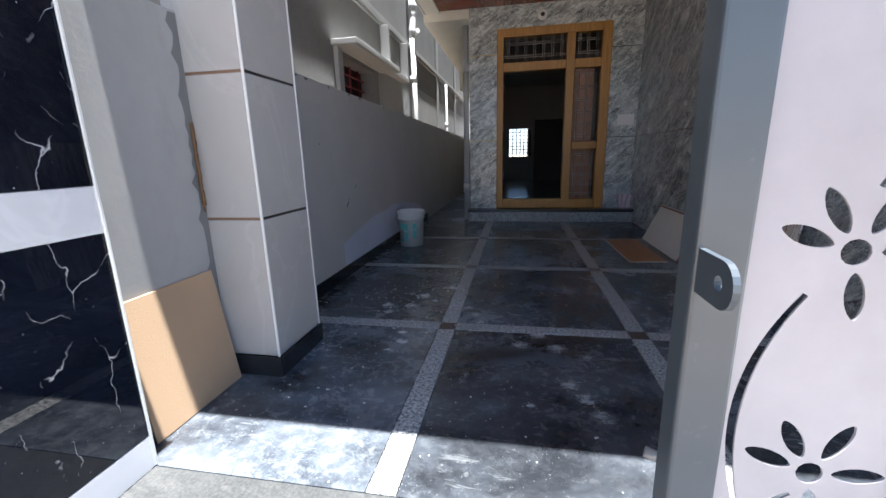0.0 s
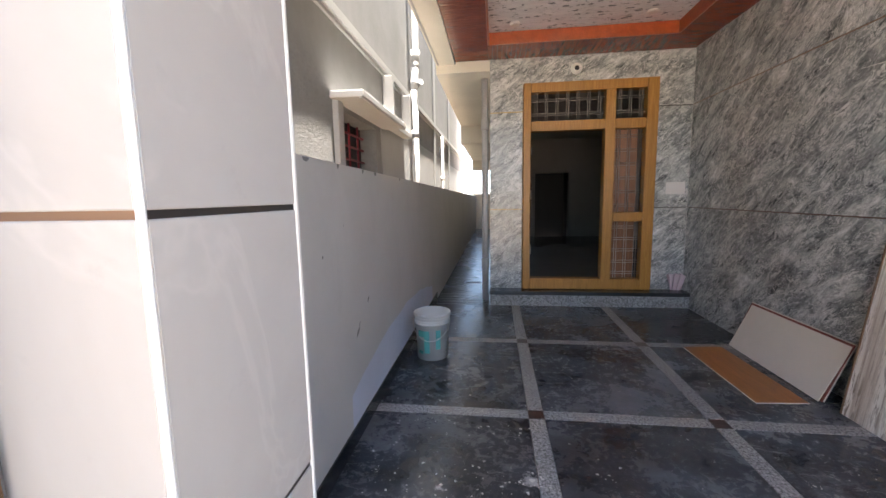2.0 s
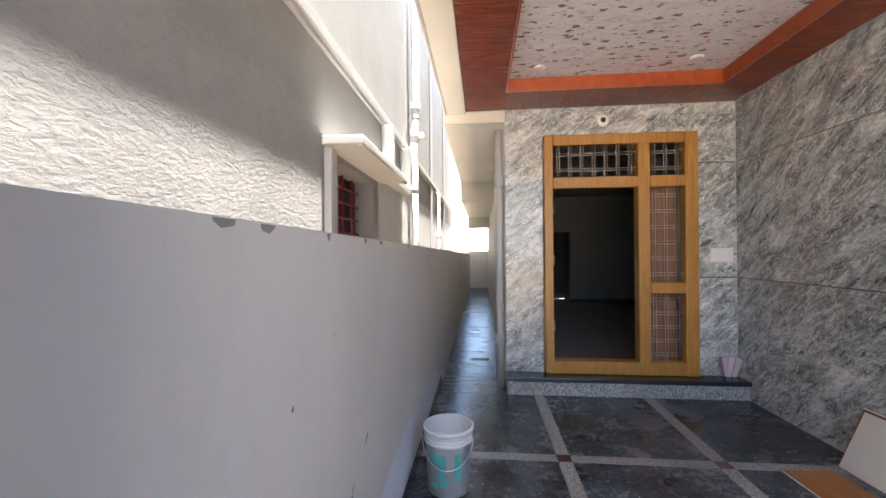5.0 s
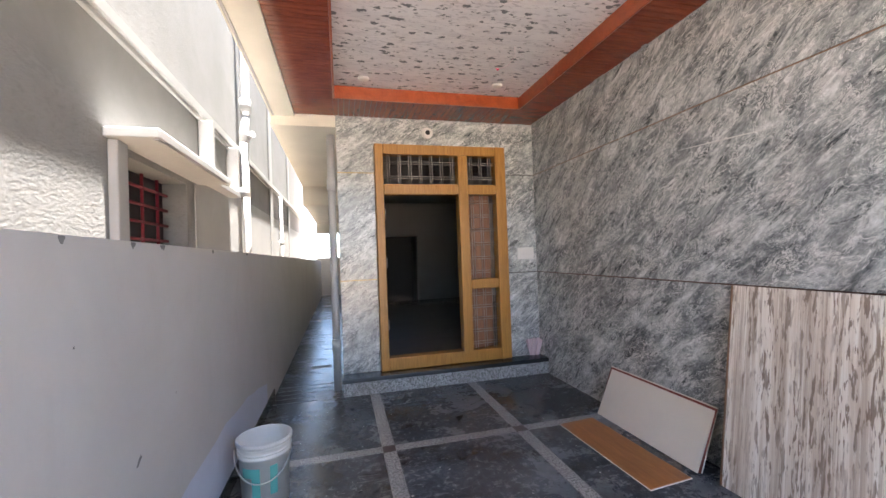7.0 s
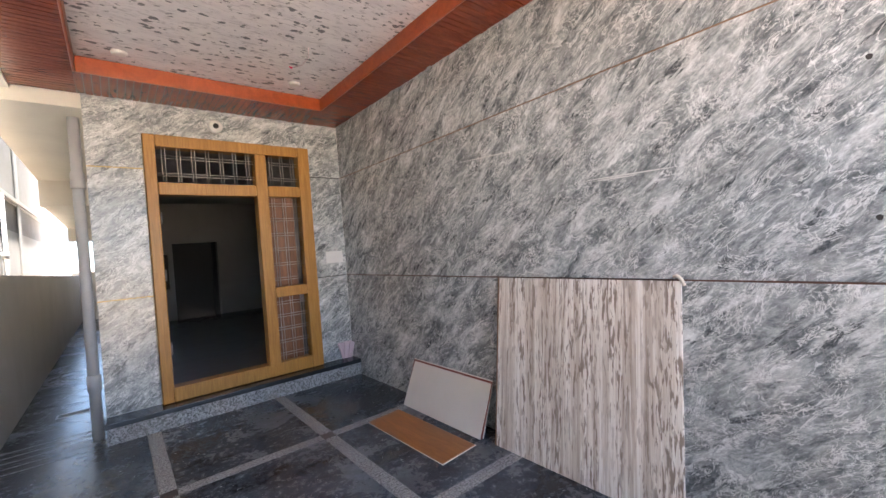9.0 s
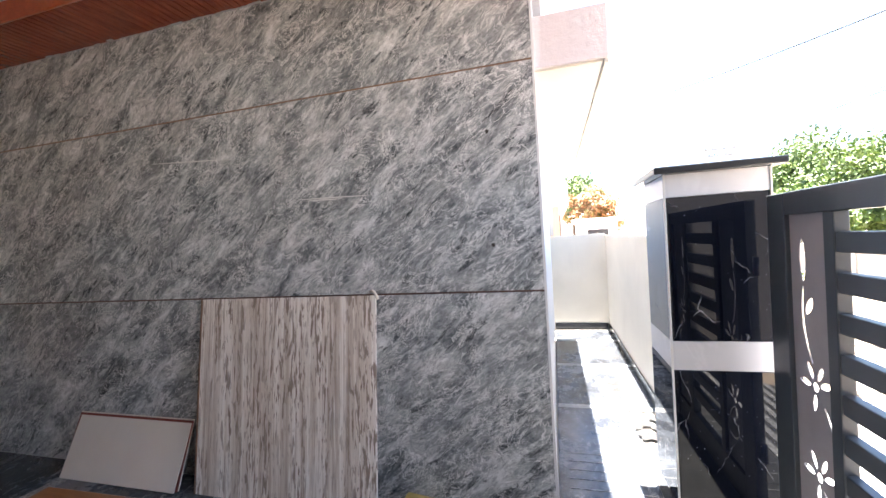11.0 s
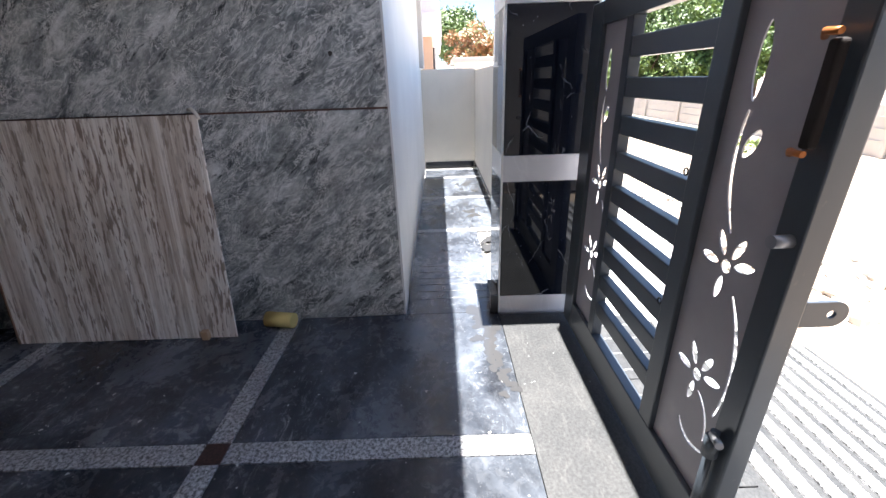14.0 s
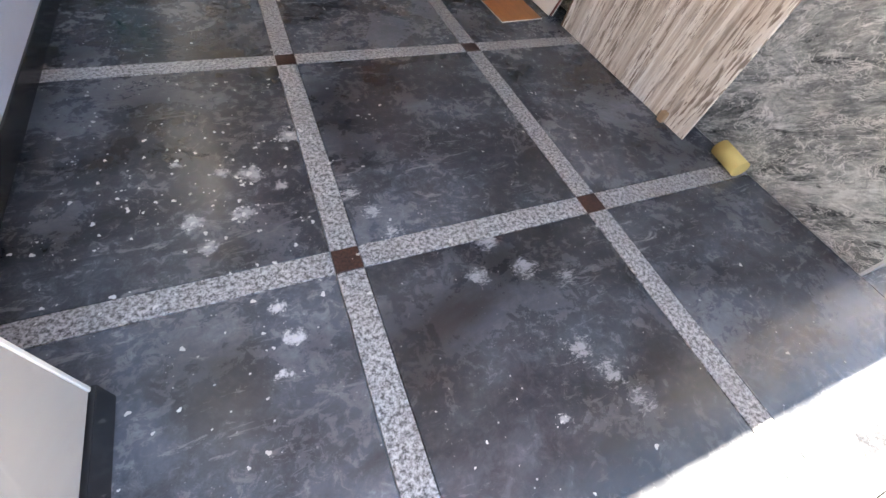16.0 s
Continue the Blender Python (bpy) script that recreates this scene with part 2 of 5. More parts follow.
def marble_black():
    a = Mat("marble_black", 0.025, spec=0.5)
    p = a.place()
    c = a.ramp(a.noise(p, 3, 4), (0.3, (0.002, 0.003, 0.007)), (0.7, (0.007, 0.009, 0.017)))
    bend = a.node("ShaderNodeTexNoise", Scale=5.0, Detail=4.0)
    a.link(p, bend.inputs["Vector"])
    q = a.node("ShaderNodeMapping")
    q.inputs["Rotation"].default_value = (radians(30), radians(20), 0)
    q.inputs["Scale"].default_value = (1.0, 1.5, 0.8)
    a.link(a.mix(0.10, p, bend.outputs["Color"], "LINEAR_LIGHT"), q.inputs["Vector"])
    vein = a.voronoi(q.outputs[0], 3.4, "DISTANCE_TO_EDGE")
    gate = a.ramp(a.noise(p, 5.5, 4), (0.50, 0.0), (0.60, 1.0))
    c = a.mix(a.math("MULTIPLY", a.ramp(vein, (0.0, 0.9), (0.006, 0.0)), gate), c, (0.60, 0.60, 0.62))
    specks = a.ramp(a.voronoi(p, 38), (0.06, 1.0), (0.10, 0.0))
    c = a.mix(a.math("MULTIPLY", specks, a.ramp(a.noise(p, 3.1, 2), (0.48, 0.0), (0.60, 0.7))), c, (0.45, 0.46, 0.5))
    return a.color(c).m


def tile_white(name, tone, gloss=0.18):
    a = Mat(name, gloss)
    p = a.place()
    c = a.ramp(a.noise(p, 2.0, 5, 0.6, 1.0), (0.3, tuple(v * 0.90 for v in tone)), (0.7, tone))
    vein = a.math("ABSOLUTE", a.math("SUBTRACT", a.noise(a.place((1, 1, 0.5), (30, 20, 0)), 1.9, 5, 0.55, 1.0), 0.5))
    c = a.mix(a.ramp(vein, (0.0, 0.35), (0.02, 0.0)), c, tuple(min(1, v * 1.14) for v in tone))
    dirt = a.noise(p, 9, 6, 0.7)
    c = a.mix(a.ramp(dirt, (0.62, 0.0), (0.85, 0.30)), c, tuple(v * 0.55 for v in tone))
    return a.color(c).m


def paint(name, tone, rough=0.7, grain=70, strength=0.12, stain=0.25, scale=1.1, distance=0.004):
    a = Mat(name, rough)
    p = a.place()
    c = a.ramp(a.noise(p, scale, 6, 0.6, 0.5), (0.3, tuple(v * 0.86 for v in tone)), (0.7, tone))
    s = a.noise(a.place((1, 1, 0.35)), 4.5, 7, 0.7, 0.6)
    c = a.mix(a.ramp(s, (0.55, 0.0), (0.80, stain)), c, tuple(v * 0.55 for v in tone))
    a.color(c)
    return a.bump(a.noise(p, grain, 5, 0.65), strength, distance).m


def stucco(name, tone):
    """Thrown cement, trowelled smooth in the band between the window and the ledge."""
    a = Mat(name, 0.85)
    p = a.place()
    sep = a.t.nodes.new("ShaderNodeSeparateXYZ")
    a.link(a.geo.outputs["Position"], sep.inputs[0])
    zz = a.math("ADD", a.math("MULTIPLY", sep.outputs["Z"], 0.2), a.math("MULTIPLY", a.noise(p, 1.2, 4, 0.6), 0.10))
    coarse = a.math("MAXIMUM", a.ramp(zz, (0.54, 1.0), (0.60, 0.0)), a.ramp(zz, (0.67, 0.0), (0.70, 0.3)))
    c = a.ramp(a.noise(p, 1.6, 6, 0.65, 0.4), (0.3, tuple(v * 0.78 for v in tone)), (0.7, tone))
    h = a.noise(a.place((1, 0.7, 1.5), (25, 0, 0)), 27, 10, 0.70, 0.4)
    h = a.math("MULTIPLY", h, a.math("ADD", a.math("MULTIPLY", coarse, 0.93), 0.07))
    # hollows of the relief darkened in colour, as their shade
    pit_shade = a.math("MULTIPLY", a.ramp(h, (0.30, 0.5), (0.48, 0.0)), coarse)
    c = a.mix(pit_shade, c, tuple(v * 0.6 for v in tone))
    a.color(c)
    return a.bump(h, 1.0, 0.013).m


def wood(name, dark, light, grain=(14, 14, 0.8), rough=0.42, rot=(0, 0, 0)):
    a = Mat(name, rough)
    p = a.place(grain, rot, vary=True)
    n = a.noise(p, 2.4, 6, 0.62, 1.6)
    f = a.noise(p, 14, 4, 0.6)
    c = a.ramp(n, (0.3, dark), (0.7, light))
    c = a.mix(a.ramp(f, (0.5, 0.0), (0.8, 0.4)), c, tuple(v * 0.55 for v in dark))
    a.color(c)
    return a.bump(f, 0.08, 0.002).m


def metal(name, tone, rough=0.38, metallic=0.0, wear=0.15):
    a = Mat(name, rough, metallic)
    p = a.place()
    n = a.noise(p, 6, 5, 0.6)
    c = a.ramp(n, (0.3, tuple(v * 0.85 for v in tone)), (0.7, tone))
    c = a.mix(a.ramp(a.noise(p, 30, 5, 0.7), (0.62, 0.0), (0.8, wear)), c, (0.4, 0.4, 0.4))
    a.color(c)
    return a.bump(a.noise(p, 45, 2), 0.03, 0.002).m


def travertine():
    """Vein-cut travertine: upright bands, fine lines and long dark pits."""
    a = Mat("travertine", 0.35)
    bands = a.noise(a.place((1, 9, 0.22)), 1.6, 6, 0.66, 0.2)
    c = a.ramp(bands, (0.34, (0.44, 0.36, 0.30)), (0.44, (0.64, 0.57, 0.50)), (0.52, (0.80, 0.75, 0.69)), (0.64, (0.90, 0.87, 0.83)))
    lines = a.noise(a.place((1, 60, 0.6)), 1.6, 4, 0.65, 0.2)
    c = a.mix(a.ramp(lines, (0.54, 0.0), (0.66, 0.60)), c, (0.40, 0.32, 0.26))
    pale = a.noise(a.place((1, 48, 1.2)), 1.9, 4, 0.6, 0.2)
    c = a.mix(a.ramp(pale, (0.56, 0.0), (0.66, 0.7)), c, (0.90, 0.88, 0.84))
    where = a.ramp(a.noise(a.place((1, 6, 0.5)), 1.9, 3, 0.6), (0.38, 0.25), (0.52, 1.0))
    for ky, kz, cut in ((30, 4.2, 0.55), (52, 8.0, 0.57)):
        pits = a.noise(a.place((1, ky, kz)), 1.5, 3, 0.55, 0.35)
        c = a.mix(a.math("MULTIPLY", a.ramp(pits, (cut, 0.0), (cut + 0.05, 0.9)), where), c, (0.24, 0.18, 0.14))
    return a.color(c).m


def leaf_panel():
    """White panel printed with small grey leaves."""
    a = Mat("leaf_panel", 0.32)
    p = a.place((1, 1.0, 1))
    c = a.ramp(a.noise(a.place((1, 5, 1)), 2.4, 4, 0.6), (0.3, (0.62, 0.60, 0.64)), (0.6, (0.74, 0.72, 0.75)))
    jitter = a.node("ShaderNodeTexNoise", Scale=30.0, Detail=2.0)
    a.link(a.geo.outputs["Position"], jitter.inputs["Vector"])
    mixv = a.mix(0.025, a.geo.outputs["Position"], jitter.outputs["Color"], "LINEAR_LIGHT")

    def leaves(sx, sy, scale, lo, hi, turn):
        q = a.node("ShaderNodeMapping")
        q.inputs["Scale"].default_value = (sx, sy, 0.0)
        q.inputs["Rotation"].default_value = (0, 0, radians(turn))
        a.link(mixv, q.inputs["Vector"])
        return a.ramp(a.voronoi(q.outputs[0], scale), (lo, 1.0), (hi, 0.0))
    strokes = a.ramp(a.noise(a.place((1, 3.2, 1), (0, 0, 12)), 13, 4, 0.6, 0.8), (0.54, 0.0), (0.62, 0.65))
    c = a.mix(strokes, c, (0.42, 0.40, 0.44))
    c = a.mix(leaves(0.8, 1.6, 7.5, 0.19, 0.225, 10), c, (0.13, 0.14, 0.165))
    c = a.mix(a.math("MULTIPLY", leaves(0.9, 1.7, 14.0, 0.20, 0.24, -8), a.ramp(a.noise(p, 5.0, 2, 0.5), (0.42, 0.0), (0.48, 0.9))), c, (0.14, 0.15, 0.17))
    return a.color(c).m


def foliage(name, dark, light):
    a = Mat(name, 0.55)
    n = a.noise(a.place(), 1.3, 4, 0.6)
    g = a.geo.outputs["Random Per Island"]
    c = a.ramp(a.math("ADD", a.math("MULTIPLY", n, 0.5), a.math("MULTIPLY", g, 0.5)), (0.25, dark), (0.75, light))
    a.color(c)
    a.bsdf.inputs["Transmission Weight"].default_value = 0.0
    return a.m


def ground_mat():
    a = Mat("earth", 0.9)
    p = a.place()
    n = a.noise(p, 0.35, 7, 0.65, 0.6)
    c = a.ramp(n, (0.32, (0.31, 0.225, 0.16)), (0.5, (0.38, 0.30, 0.225)), (0.7, (0.44, 0.37, 0.30)))
    f = a.noise(p, 25, 6, 0.7)
    c = a.mix(a.ramp(f, (0.5, 0.0), (0.8, 0.5)), c, (0.20, 0.15, 0.11))
    a.color(c)
    return a.bump(f, 0.5, 0.03).m


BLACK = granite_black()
SKIRT = paint("polished_black_granite", (0.022, 0.023, 0.026), 0.16, 60, 0.02, 0.2)
DUSTY = granite_dusty()
SPECK = granite_speckled()
BROWN = granite_brown()
GREEN = marble_green()
JET = marble_black()
PILLAR = tile_white("pillar_tile", (0.47, 0.450, 0.425))
BAND = tile_white("white_band", (0.72, 0.72, 0.74), 0.12)
CEMENT = paint("cement_paint", (0.52, 0.503, 0.478), 0.6, 90, 0.10, 0.22)
OLDCEMENT = paint("old_cement", (0.19, 0.185, 0.18), 0.9, 60, 0.3, 0.4)
PATCH = paint("primer_patch", (0.58, 0.61, 0.70), 0.7)
CREAM = paint("cream_paint", (0.70, 0.66, 0.58), 0.7, 60, 0.10, 0.12)
WHITE = paint("white_paint", (0.76, 0.76, 0.76), 0.65, 60, 0.08, 0.12)
PINK = paint("pink_texture_paint", (0.80, 0.735, 0.755), 0.8, 26, 0.6, 0.1, distance=0.01)
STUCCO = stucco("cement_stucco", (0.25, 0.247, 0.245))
SIDEWALL = paint("side_cement", (0.37, 0.362, 0.35), 0.8, 45, 0.22, 0.35, 2.2)
SMOOTH = paint("smooth_plaster", (0.36, 0.357, 0.353), 0.75, 30, 0.12, 0.3)
HOODP = paint("pale_plaster", (0.35, 0.347, 0.343), 0.75, 40, 0.08, 0.2)
TEAK = wood("teak", (0.30, 0.135, 0.022), (0.47, 0.235, 0.05))
PLYWOOD = wood("plywood", (0.12, 0.045, 0.018), (0.28, 0.125, 0.055))
PVC = wood("mahogany_pvc", (0.125, 0.020, 0.008), (0.27, 0.056, 0.021), (1.2, 9, 9), 0.25)
PVC_Y = wood("mahogany_pvc_along", (0.125, 0.020, 0.008), (0.27, 0.056, 0.021), (9, 1.2, 9), 0.25)
MOULD = wood("orange_moulding", (0.26, 0.045, 0.012), (0.40, 0.085, 0.025), (3, 3, 3), 0.28)
DARKWOOD = wood("dark_wood_core", (0.02, 0.006, 0.004), (0.04, 0.012, 0.006))
LEAFY = leaf_panel()
GATE = metal("gate_slate", (0.058, 0.070, 0.084), 0.34)
GATE_OUT = metal("gate_panel", (0.36, 0.34, 0.36), 0.45)
STEEL = metal("steel", (0.55, 0.54, 0.52), 0.3, 0.9)
BAR = metal("grille_steel", (0.46, 0.41, 0.37), 0.4, 0.2)
PEACH = paint("peach_paint", (0.62, 0.42, 0.30), 0.7)
WET = paint("wet_stain", (0.055, 0.055, 0.056), 0.14, 40, 0.05, 0.3)
SPLAT = paint("dried_paint", (0.66, 0.66, 0.64), 0.85, 60, 0.2, 0.3, 12)
HANDLE = paint("handle_black", (0.016, 0.010, 0.008), 0.85)
COIR = paint("coir", (0.24, 0.13, 0.06), 0.9, 90, 0.4, 0.4)
GALV = metal("galvanised", (0.34, 0.34, 0.35), 0.45, 0.6)
RUST = metal("copper_wire", (0.42, 0.14, 0.03), 0.45, 0.5)
PVCPIPE = paint("pipe_grey", (0.50, 0.50, 0.50), 0.4, 30, 0.03, 0.3)
TRAV = travertine()
SHEET = paint("board_beige", (0.74, 0.69, 0.62), 0.6, 40, 0.04, 0.15)
EDGE_RED = paint("board_edge_red", (0.20, 0.045, 0.03), 0.6)
LAMINATE = wood("orange_laminate", (0.26, 0.095, 0.025), (0.42, 0.17, 0.05), (8, 1.0, 8), 0.4)
CARD = paint("brown_board", (0.45, 0.305, 0.19), 0.85, 120, 0.25, 0.15)
GROOVE_B = paint("groove_dark", (0.03, 0.025, 0.022), 0.6)
GROOVE_R = paint("groove_brown", (0.22, 0.13, 0.08), 0.5)
GROOVE_D = paint("groove_dark_brown", (0.10, 0.048, 0.034), 0.5)
GROOVE_G = metal("groove_gold", (0.50, 0.34, 0.10), 0.35, 0.4)
TRIM = paint("white_trim", (0.80, 0.79, 0.76), 0.4, 60, 0.03, 0.1)
BUCKET = paint("bucket_white", (0.58, 0.58, 0.56), 0.45, 14, 0.08, 0.75, 3.0)
TEAL = paint("bucket_print", (0.09, 0.36, 0.33), 0.5, 14, 0.05, 0.8, 6.0)
YELLOW = paint("sponge_yellow", (0.66, 0.53, 0.20), 0.9, 150, 0.5, 0.3)
PLASTIC = paint("white_plastic", (0.76, 0.75, 0.73), 0.35, 30, 0.02, 0.05)
DARK = paint("dark_fitting_and_shade", (0.018, 0.018, 0.02), 0.55)
PAPER = paint("pink_paper", (0.62, 0.50, 0.55), 0.8, 40, 0.2, 0.4)
# Hall white and hall floor are greyed in colour so the room reads dim.
ROOM = paint("room_white_dimmed", (0.30, 0.296, 0.29), 0.7)
ROOMFLOOR = tile_white("room_floor_dimmed", (0.26, 0.26, 0.27), 0.2)
EARTH = ground_mat()
CONCRETE = paint("concrete", (0.50, 0.48, 0.45), 0.85, 40, 0.3, 0.4)
LEAF = foliage("leaf_green", (0.035, 0.065, 0.012), (0.12, 0.19, 0.035))
FLAME = foliage("leaf_orange", (0.10, 0.12, 0.03), (0.42, 0.17, 0.08))
GRASS = foliage("grass", (0.06, 0.11, 0.02), (0.17, 0.25, 0.05))
BARK = paint("bark", (0.16, 0.11, 0.08), 0.9, 20, 0.6, 0.5)
WIRE = paint("wire_black", (0.02, 0.02, 0.02), 0.5)
GRILLE_RED = metal("window_grille_red", (0.26, 0.02, 0.035), 0.5)
GLASSDARK = paint("window_dark", (0.03, 0.03, 0.035), 0.15)


# ---- mesh helpers ----
def box(bm, x0, x1, y0, y1, z0, z1):
    v = [bm.verts.new((x, y, z)) for x in (x0, x1) for y in (y0, y1) for z in (z0, z1)]
    for f in ((0, 1, 3, 2), (4, 6, 7, 5), (0, 4, 5, 1), (2, 3, 7, 6), (0, 2, 6, 4), (1, 5, 7, 3)):
        bm.faces.new([v[i] for i in f])
    return v


def boxed(x0, x1, y0, y1, z0, z1, bevel=0.0, seg=2):
    bm = bmesh.new()
    box(bm, x0, x1, y0, y1, z0, z1)
    if bevel:
        bmesh.ops.bevel(bm, geom=bm.edges[:], offset=bevel, segments=seg, affect="EDGES", profile=0.5)
    return bm


def rod(p0, p1, r, n=10, r1=None):
    bm = bmesh.new()
    p0, p1 = Vector(p0), Vector(p1)
    q = (p1 - p0).to_track_quat("Z", "Y")
    rings = []
    for p, rr in ((p0, r), (p1, r if r1 is None else r1)):
        rings.append([bm.verts.new(p + q @ Vector((rr * math.cos(a), rr * math.sin(a), 0))) for a in [k * math.tau / n for k in range(n)]])
    for i in range(n):
        f = bm.faces.new((rings[0][i], rings[0][(i + 1) % n], rings[1][(i + 1) % n], rings[1][i]))
        f.smooth = True
    bm.faces.new(rings[0][::-1])
    bm.faces.new(rings[1])
    return bm


def lathe(profile, n=28, at=(0, 0, 0)):
    """A turned shape from (radius, height) pairs."""
    bm = bmesh.new()
    rings = [[bm.verts.new((at[0] + r * math.cos(k * math.tau / n), at[1] + r * math.sin(k * math.tau / n), at[2] + z)) for k in range(n)] for r, z in profile]
    for a, b in zip(rings, rings[1:]):
        for i in range(n):
            bm.faces.new((a[i], a[(i + 1) % n], b[(i + 1) % n], b[i])).smooth = True
    return bm


def tube(points, r, n=8):
    """A round tube along a line of points."""
    bm = bmesh.new()
    pts = [Vector(p) for p in points]
    rings = []
    for i, p in enumerate(pts):
        d = (pts[min(i + 1, len(pts) - 1)] - pts[max(i - 1, 0)]).normalized()
        q = d.to_track_quat("Z", "Y")
        rings.append([bm.verts.new(p + q @ Vector((r * math.cos(k * math.tau / n), r * math.sin(k * math.tau / n), 0))) for k in range(n)])
    for a, b in zip(rings, rings[1:]):
        for i in range(n):
            bm.faces.new((a[i], a[(i + 1) % n], b[(i + 1) % n], b[i])).smooth = True
    bm.faces.new(rings[0][::-1])
    bm.faces.new(rings[-1])
    return bm


def part(name, bm, material, parent=None, label=""):
    bmesh.ops.recalc_face_normals(bm, faces=bm.faces[:])
    me = bpy.data.meshes.new(name)
    bm.to_mesh(me)
    bm.free()
    me.materials.append(material)
    ob = new(name, me)
    ob.parent = parent
    if label:
        tagged(ob, label)
    return ob


def thing(name, label, category, group="", at=(0, 0, 0)):
    e = new(name)
    e.empty_display_size = 0.1
    return tagged(e, label, category, group)


def structure(name, bm, material, label, category):
    return tagged(part(name, bm, material), label, category, kind="structure")


# ---- plan ----
XR = 0.98      # tiled wall on the right
XC = -2.14     # face of the boundary wall
XW = -1.41     # left end of the front wall
YF = 4.14      # front wall
YE = -0.685     # front end of the right wall
ZC = 3.06      # ceiling border


# ---- floor of the porch ----
floor = structure("floor", boxed(-2.30, 1.4, -1.72, 4.4, -0.30, -0.022), CONCRETE, "porch floor of black granite slabs with speckled strips", "floor")
SLABS = []


def slab(name, x0, x1, y0, y1, mat, top=0.0, gap=0.0015):
    SLABS.append((name, x0 + gap, x1 - gap, y0 + gap, y1 - gap, mat, top))


xs = [XC, -1.09, 0.0, XR]
ys = [-1.27, 0.0, 1.335, 2.66, 3.94]
W = 0.05
for i in range(3):
    x0 = xs[i] + (W if i else 0)
    x1 = xs[i + 1] - (W if i < 2 else 0)
    for j in range(4):
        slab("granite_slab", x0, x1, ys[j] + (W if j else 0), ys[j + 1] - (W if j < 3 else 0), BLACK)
    for j in (1, 2, 3):
        slab("granite_strip", x0, x1, ys[j] - W, ys[j] + W, SPECK, 0.001)
for i in (1, 2):
    for j in range(4):
        slab("granite_strip", xs[i] - W, xs[i] + W, ys[j] + (W if j else 0), ys[j + 1] - (W if j < 3 else 0), SPECK, 0.001)
    for j in (1, 2, 3):
        slab("granite_square", xs[i] - W, xs[i] + W, ys[j] - W, ys[j] + W, BROWN, 0.001)
for x0, x1 in ((-1.9, -0.62), (-0.62, 0.95)):
    slab("granite_slab", x0, x1, -1.72, -1.27, DUSTY)

# ---- boundary wall on the left ----
bm = bmesh.new()
v = box(bm, XC - 0.11, XC, -0.28, 16.2, -0.3, 1.5)
for q in v:
    if q.co.z > 1:
        q.co.z = 1.575 - 0.0105 * q.co.y
wall_left = structure("wall_left", bm, CEMENT, "grey cement-painted boundary wall with a rough top edge", "wall")
part("skirting", boxed(XC, XC + 0.012, -0.27, 4.2, 0.0, 0.10, 0.002, 1), SKIRT, wall_left, "black granite skirting")
bm = bmesh.new()
rnd = random.Random(3)
n = 14
lo = [bm.verts.new((XC + 0.003, 0.9 + 2.9 * k / n, 0.101)) for k in range(n + 1)]
hi = [bm.verts.new((XC + 0.003, 0.9 + 2.9 * k / n, 0.20 + 0.24 * math.sin(math.pi * (0.12 + 0.80 * k / n)) + 0.025 * rnd.random())) for k in range(n + 1)]
for k in range(n):
    bm.faces.new((lo[k], lo[k + 1], hi[k + 1], hi[k]))
part("primer_patch", bm, PATCH, wall_left, "pale blue primer patch")
rnd = random.Random(4)
for y, w in ((0.36, 0.065), (0.51, 0.06), (0.86, 0.03), (1.25, 0.035), (1.5, 0.05), (2.2, 0.04), (3.1, 0.05)):
    z = 1.572 - 0.0105 * y
    bm = bmesh.new()
    top = [bm.verts.new((XC + 0.0015, y + w * (k / 6 - 0.5), z)) for k in range(7)]
    low = [bm.verts.new((XC + 0.0015, q.co.y, z - 0.022 * math.sin(math.pi * (0.12 + 0.76 * k / 6)) * (0.7 + 0.5 * rnd.random()))) for k, q in enumerate(top)]
    for k in range(6):
        bm.faces.new((top[k], top[k + 1], low[k + 1], low[k]))
    part("cement_patch", bm, OLDCEMENT, wall_left, "dark cement patch")
bm = bmesh.new()
for y, z, r, st in ((1.05, 0.62, 0.014, 2.6), (1.08, 0.66, 0.008, 2.0), (1.25, 0.76, 0.010, 3.0), (0.62, 1.12, 0.006, 1.5), (0.30, 0.62, 0.006, 1.4), (0.36, 0.70, 0.005, 1.2), (1.6, 0.9, 0.005, 1.2), (0.9, 1.25, 0.004, 1.2), (0.2, 0.95, 0.004, 1.0)):
    ring = []
    for k in range(9):
        a = k / 9 * math.tau
        rr = r * (0.6 + 0.7 * rnd.random())
        u, w = rr * st * math.cos(a), rr * math.sin(a)
        ring.append(bm.verts.new((XC + 0.0015, y + u * 0.8 - w * 0.6, z + u * 0.6 + w * 0.8)))
    bm.faces.new(ring)
part("mortar_specks", bm, OLDCEMENT, wall_left, "dark mortar specks")
wall_side = structure("wall_side", boxed(-2.25, -2.06, -1.30, -0.66, -0.3, 1.61), SIDEWALL, "grey cement wall beside the gate pillar", "wall")
bm = bmesh.new()
rnd = random.Random(8)
prev = None
for k in range(41):
    z = 0.02 + k * 0.0395
    w = 0.018 + 0.03 * rnd.random() ** 2
    cur = (bm.verts.new((-2.0585, -0.684 - w, z)), bm.verts.new((-2.0565, -0.676, z)))
    if prev:
        bm.faces.new((prev[0], prev[1], cur[1], cur[0]))
    prev = cur
part("mortar_joint", bm, OLDCEMENT, wall_side, "ragged cement joint")
structure("wall_corridor_end", boxed(-2.3, -1.2, 16.2, 16.35, -0.3, 1.5), CREAM, "cream wall closing the side passage", "wall")

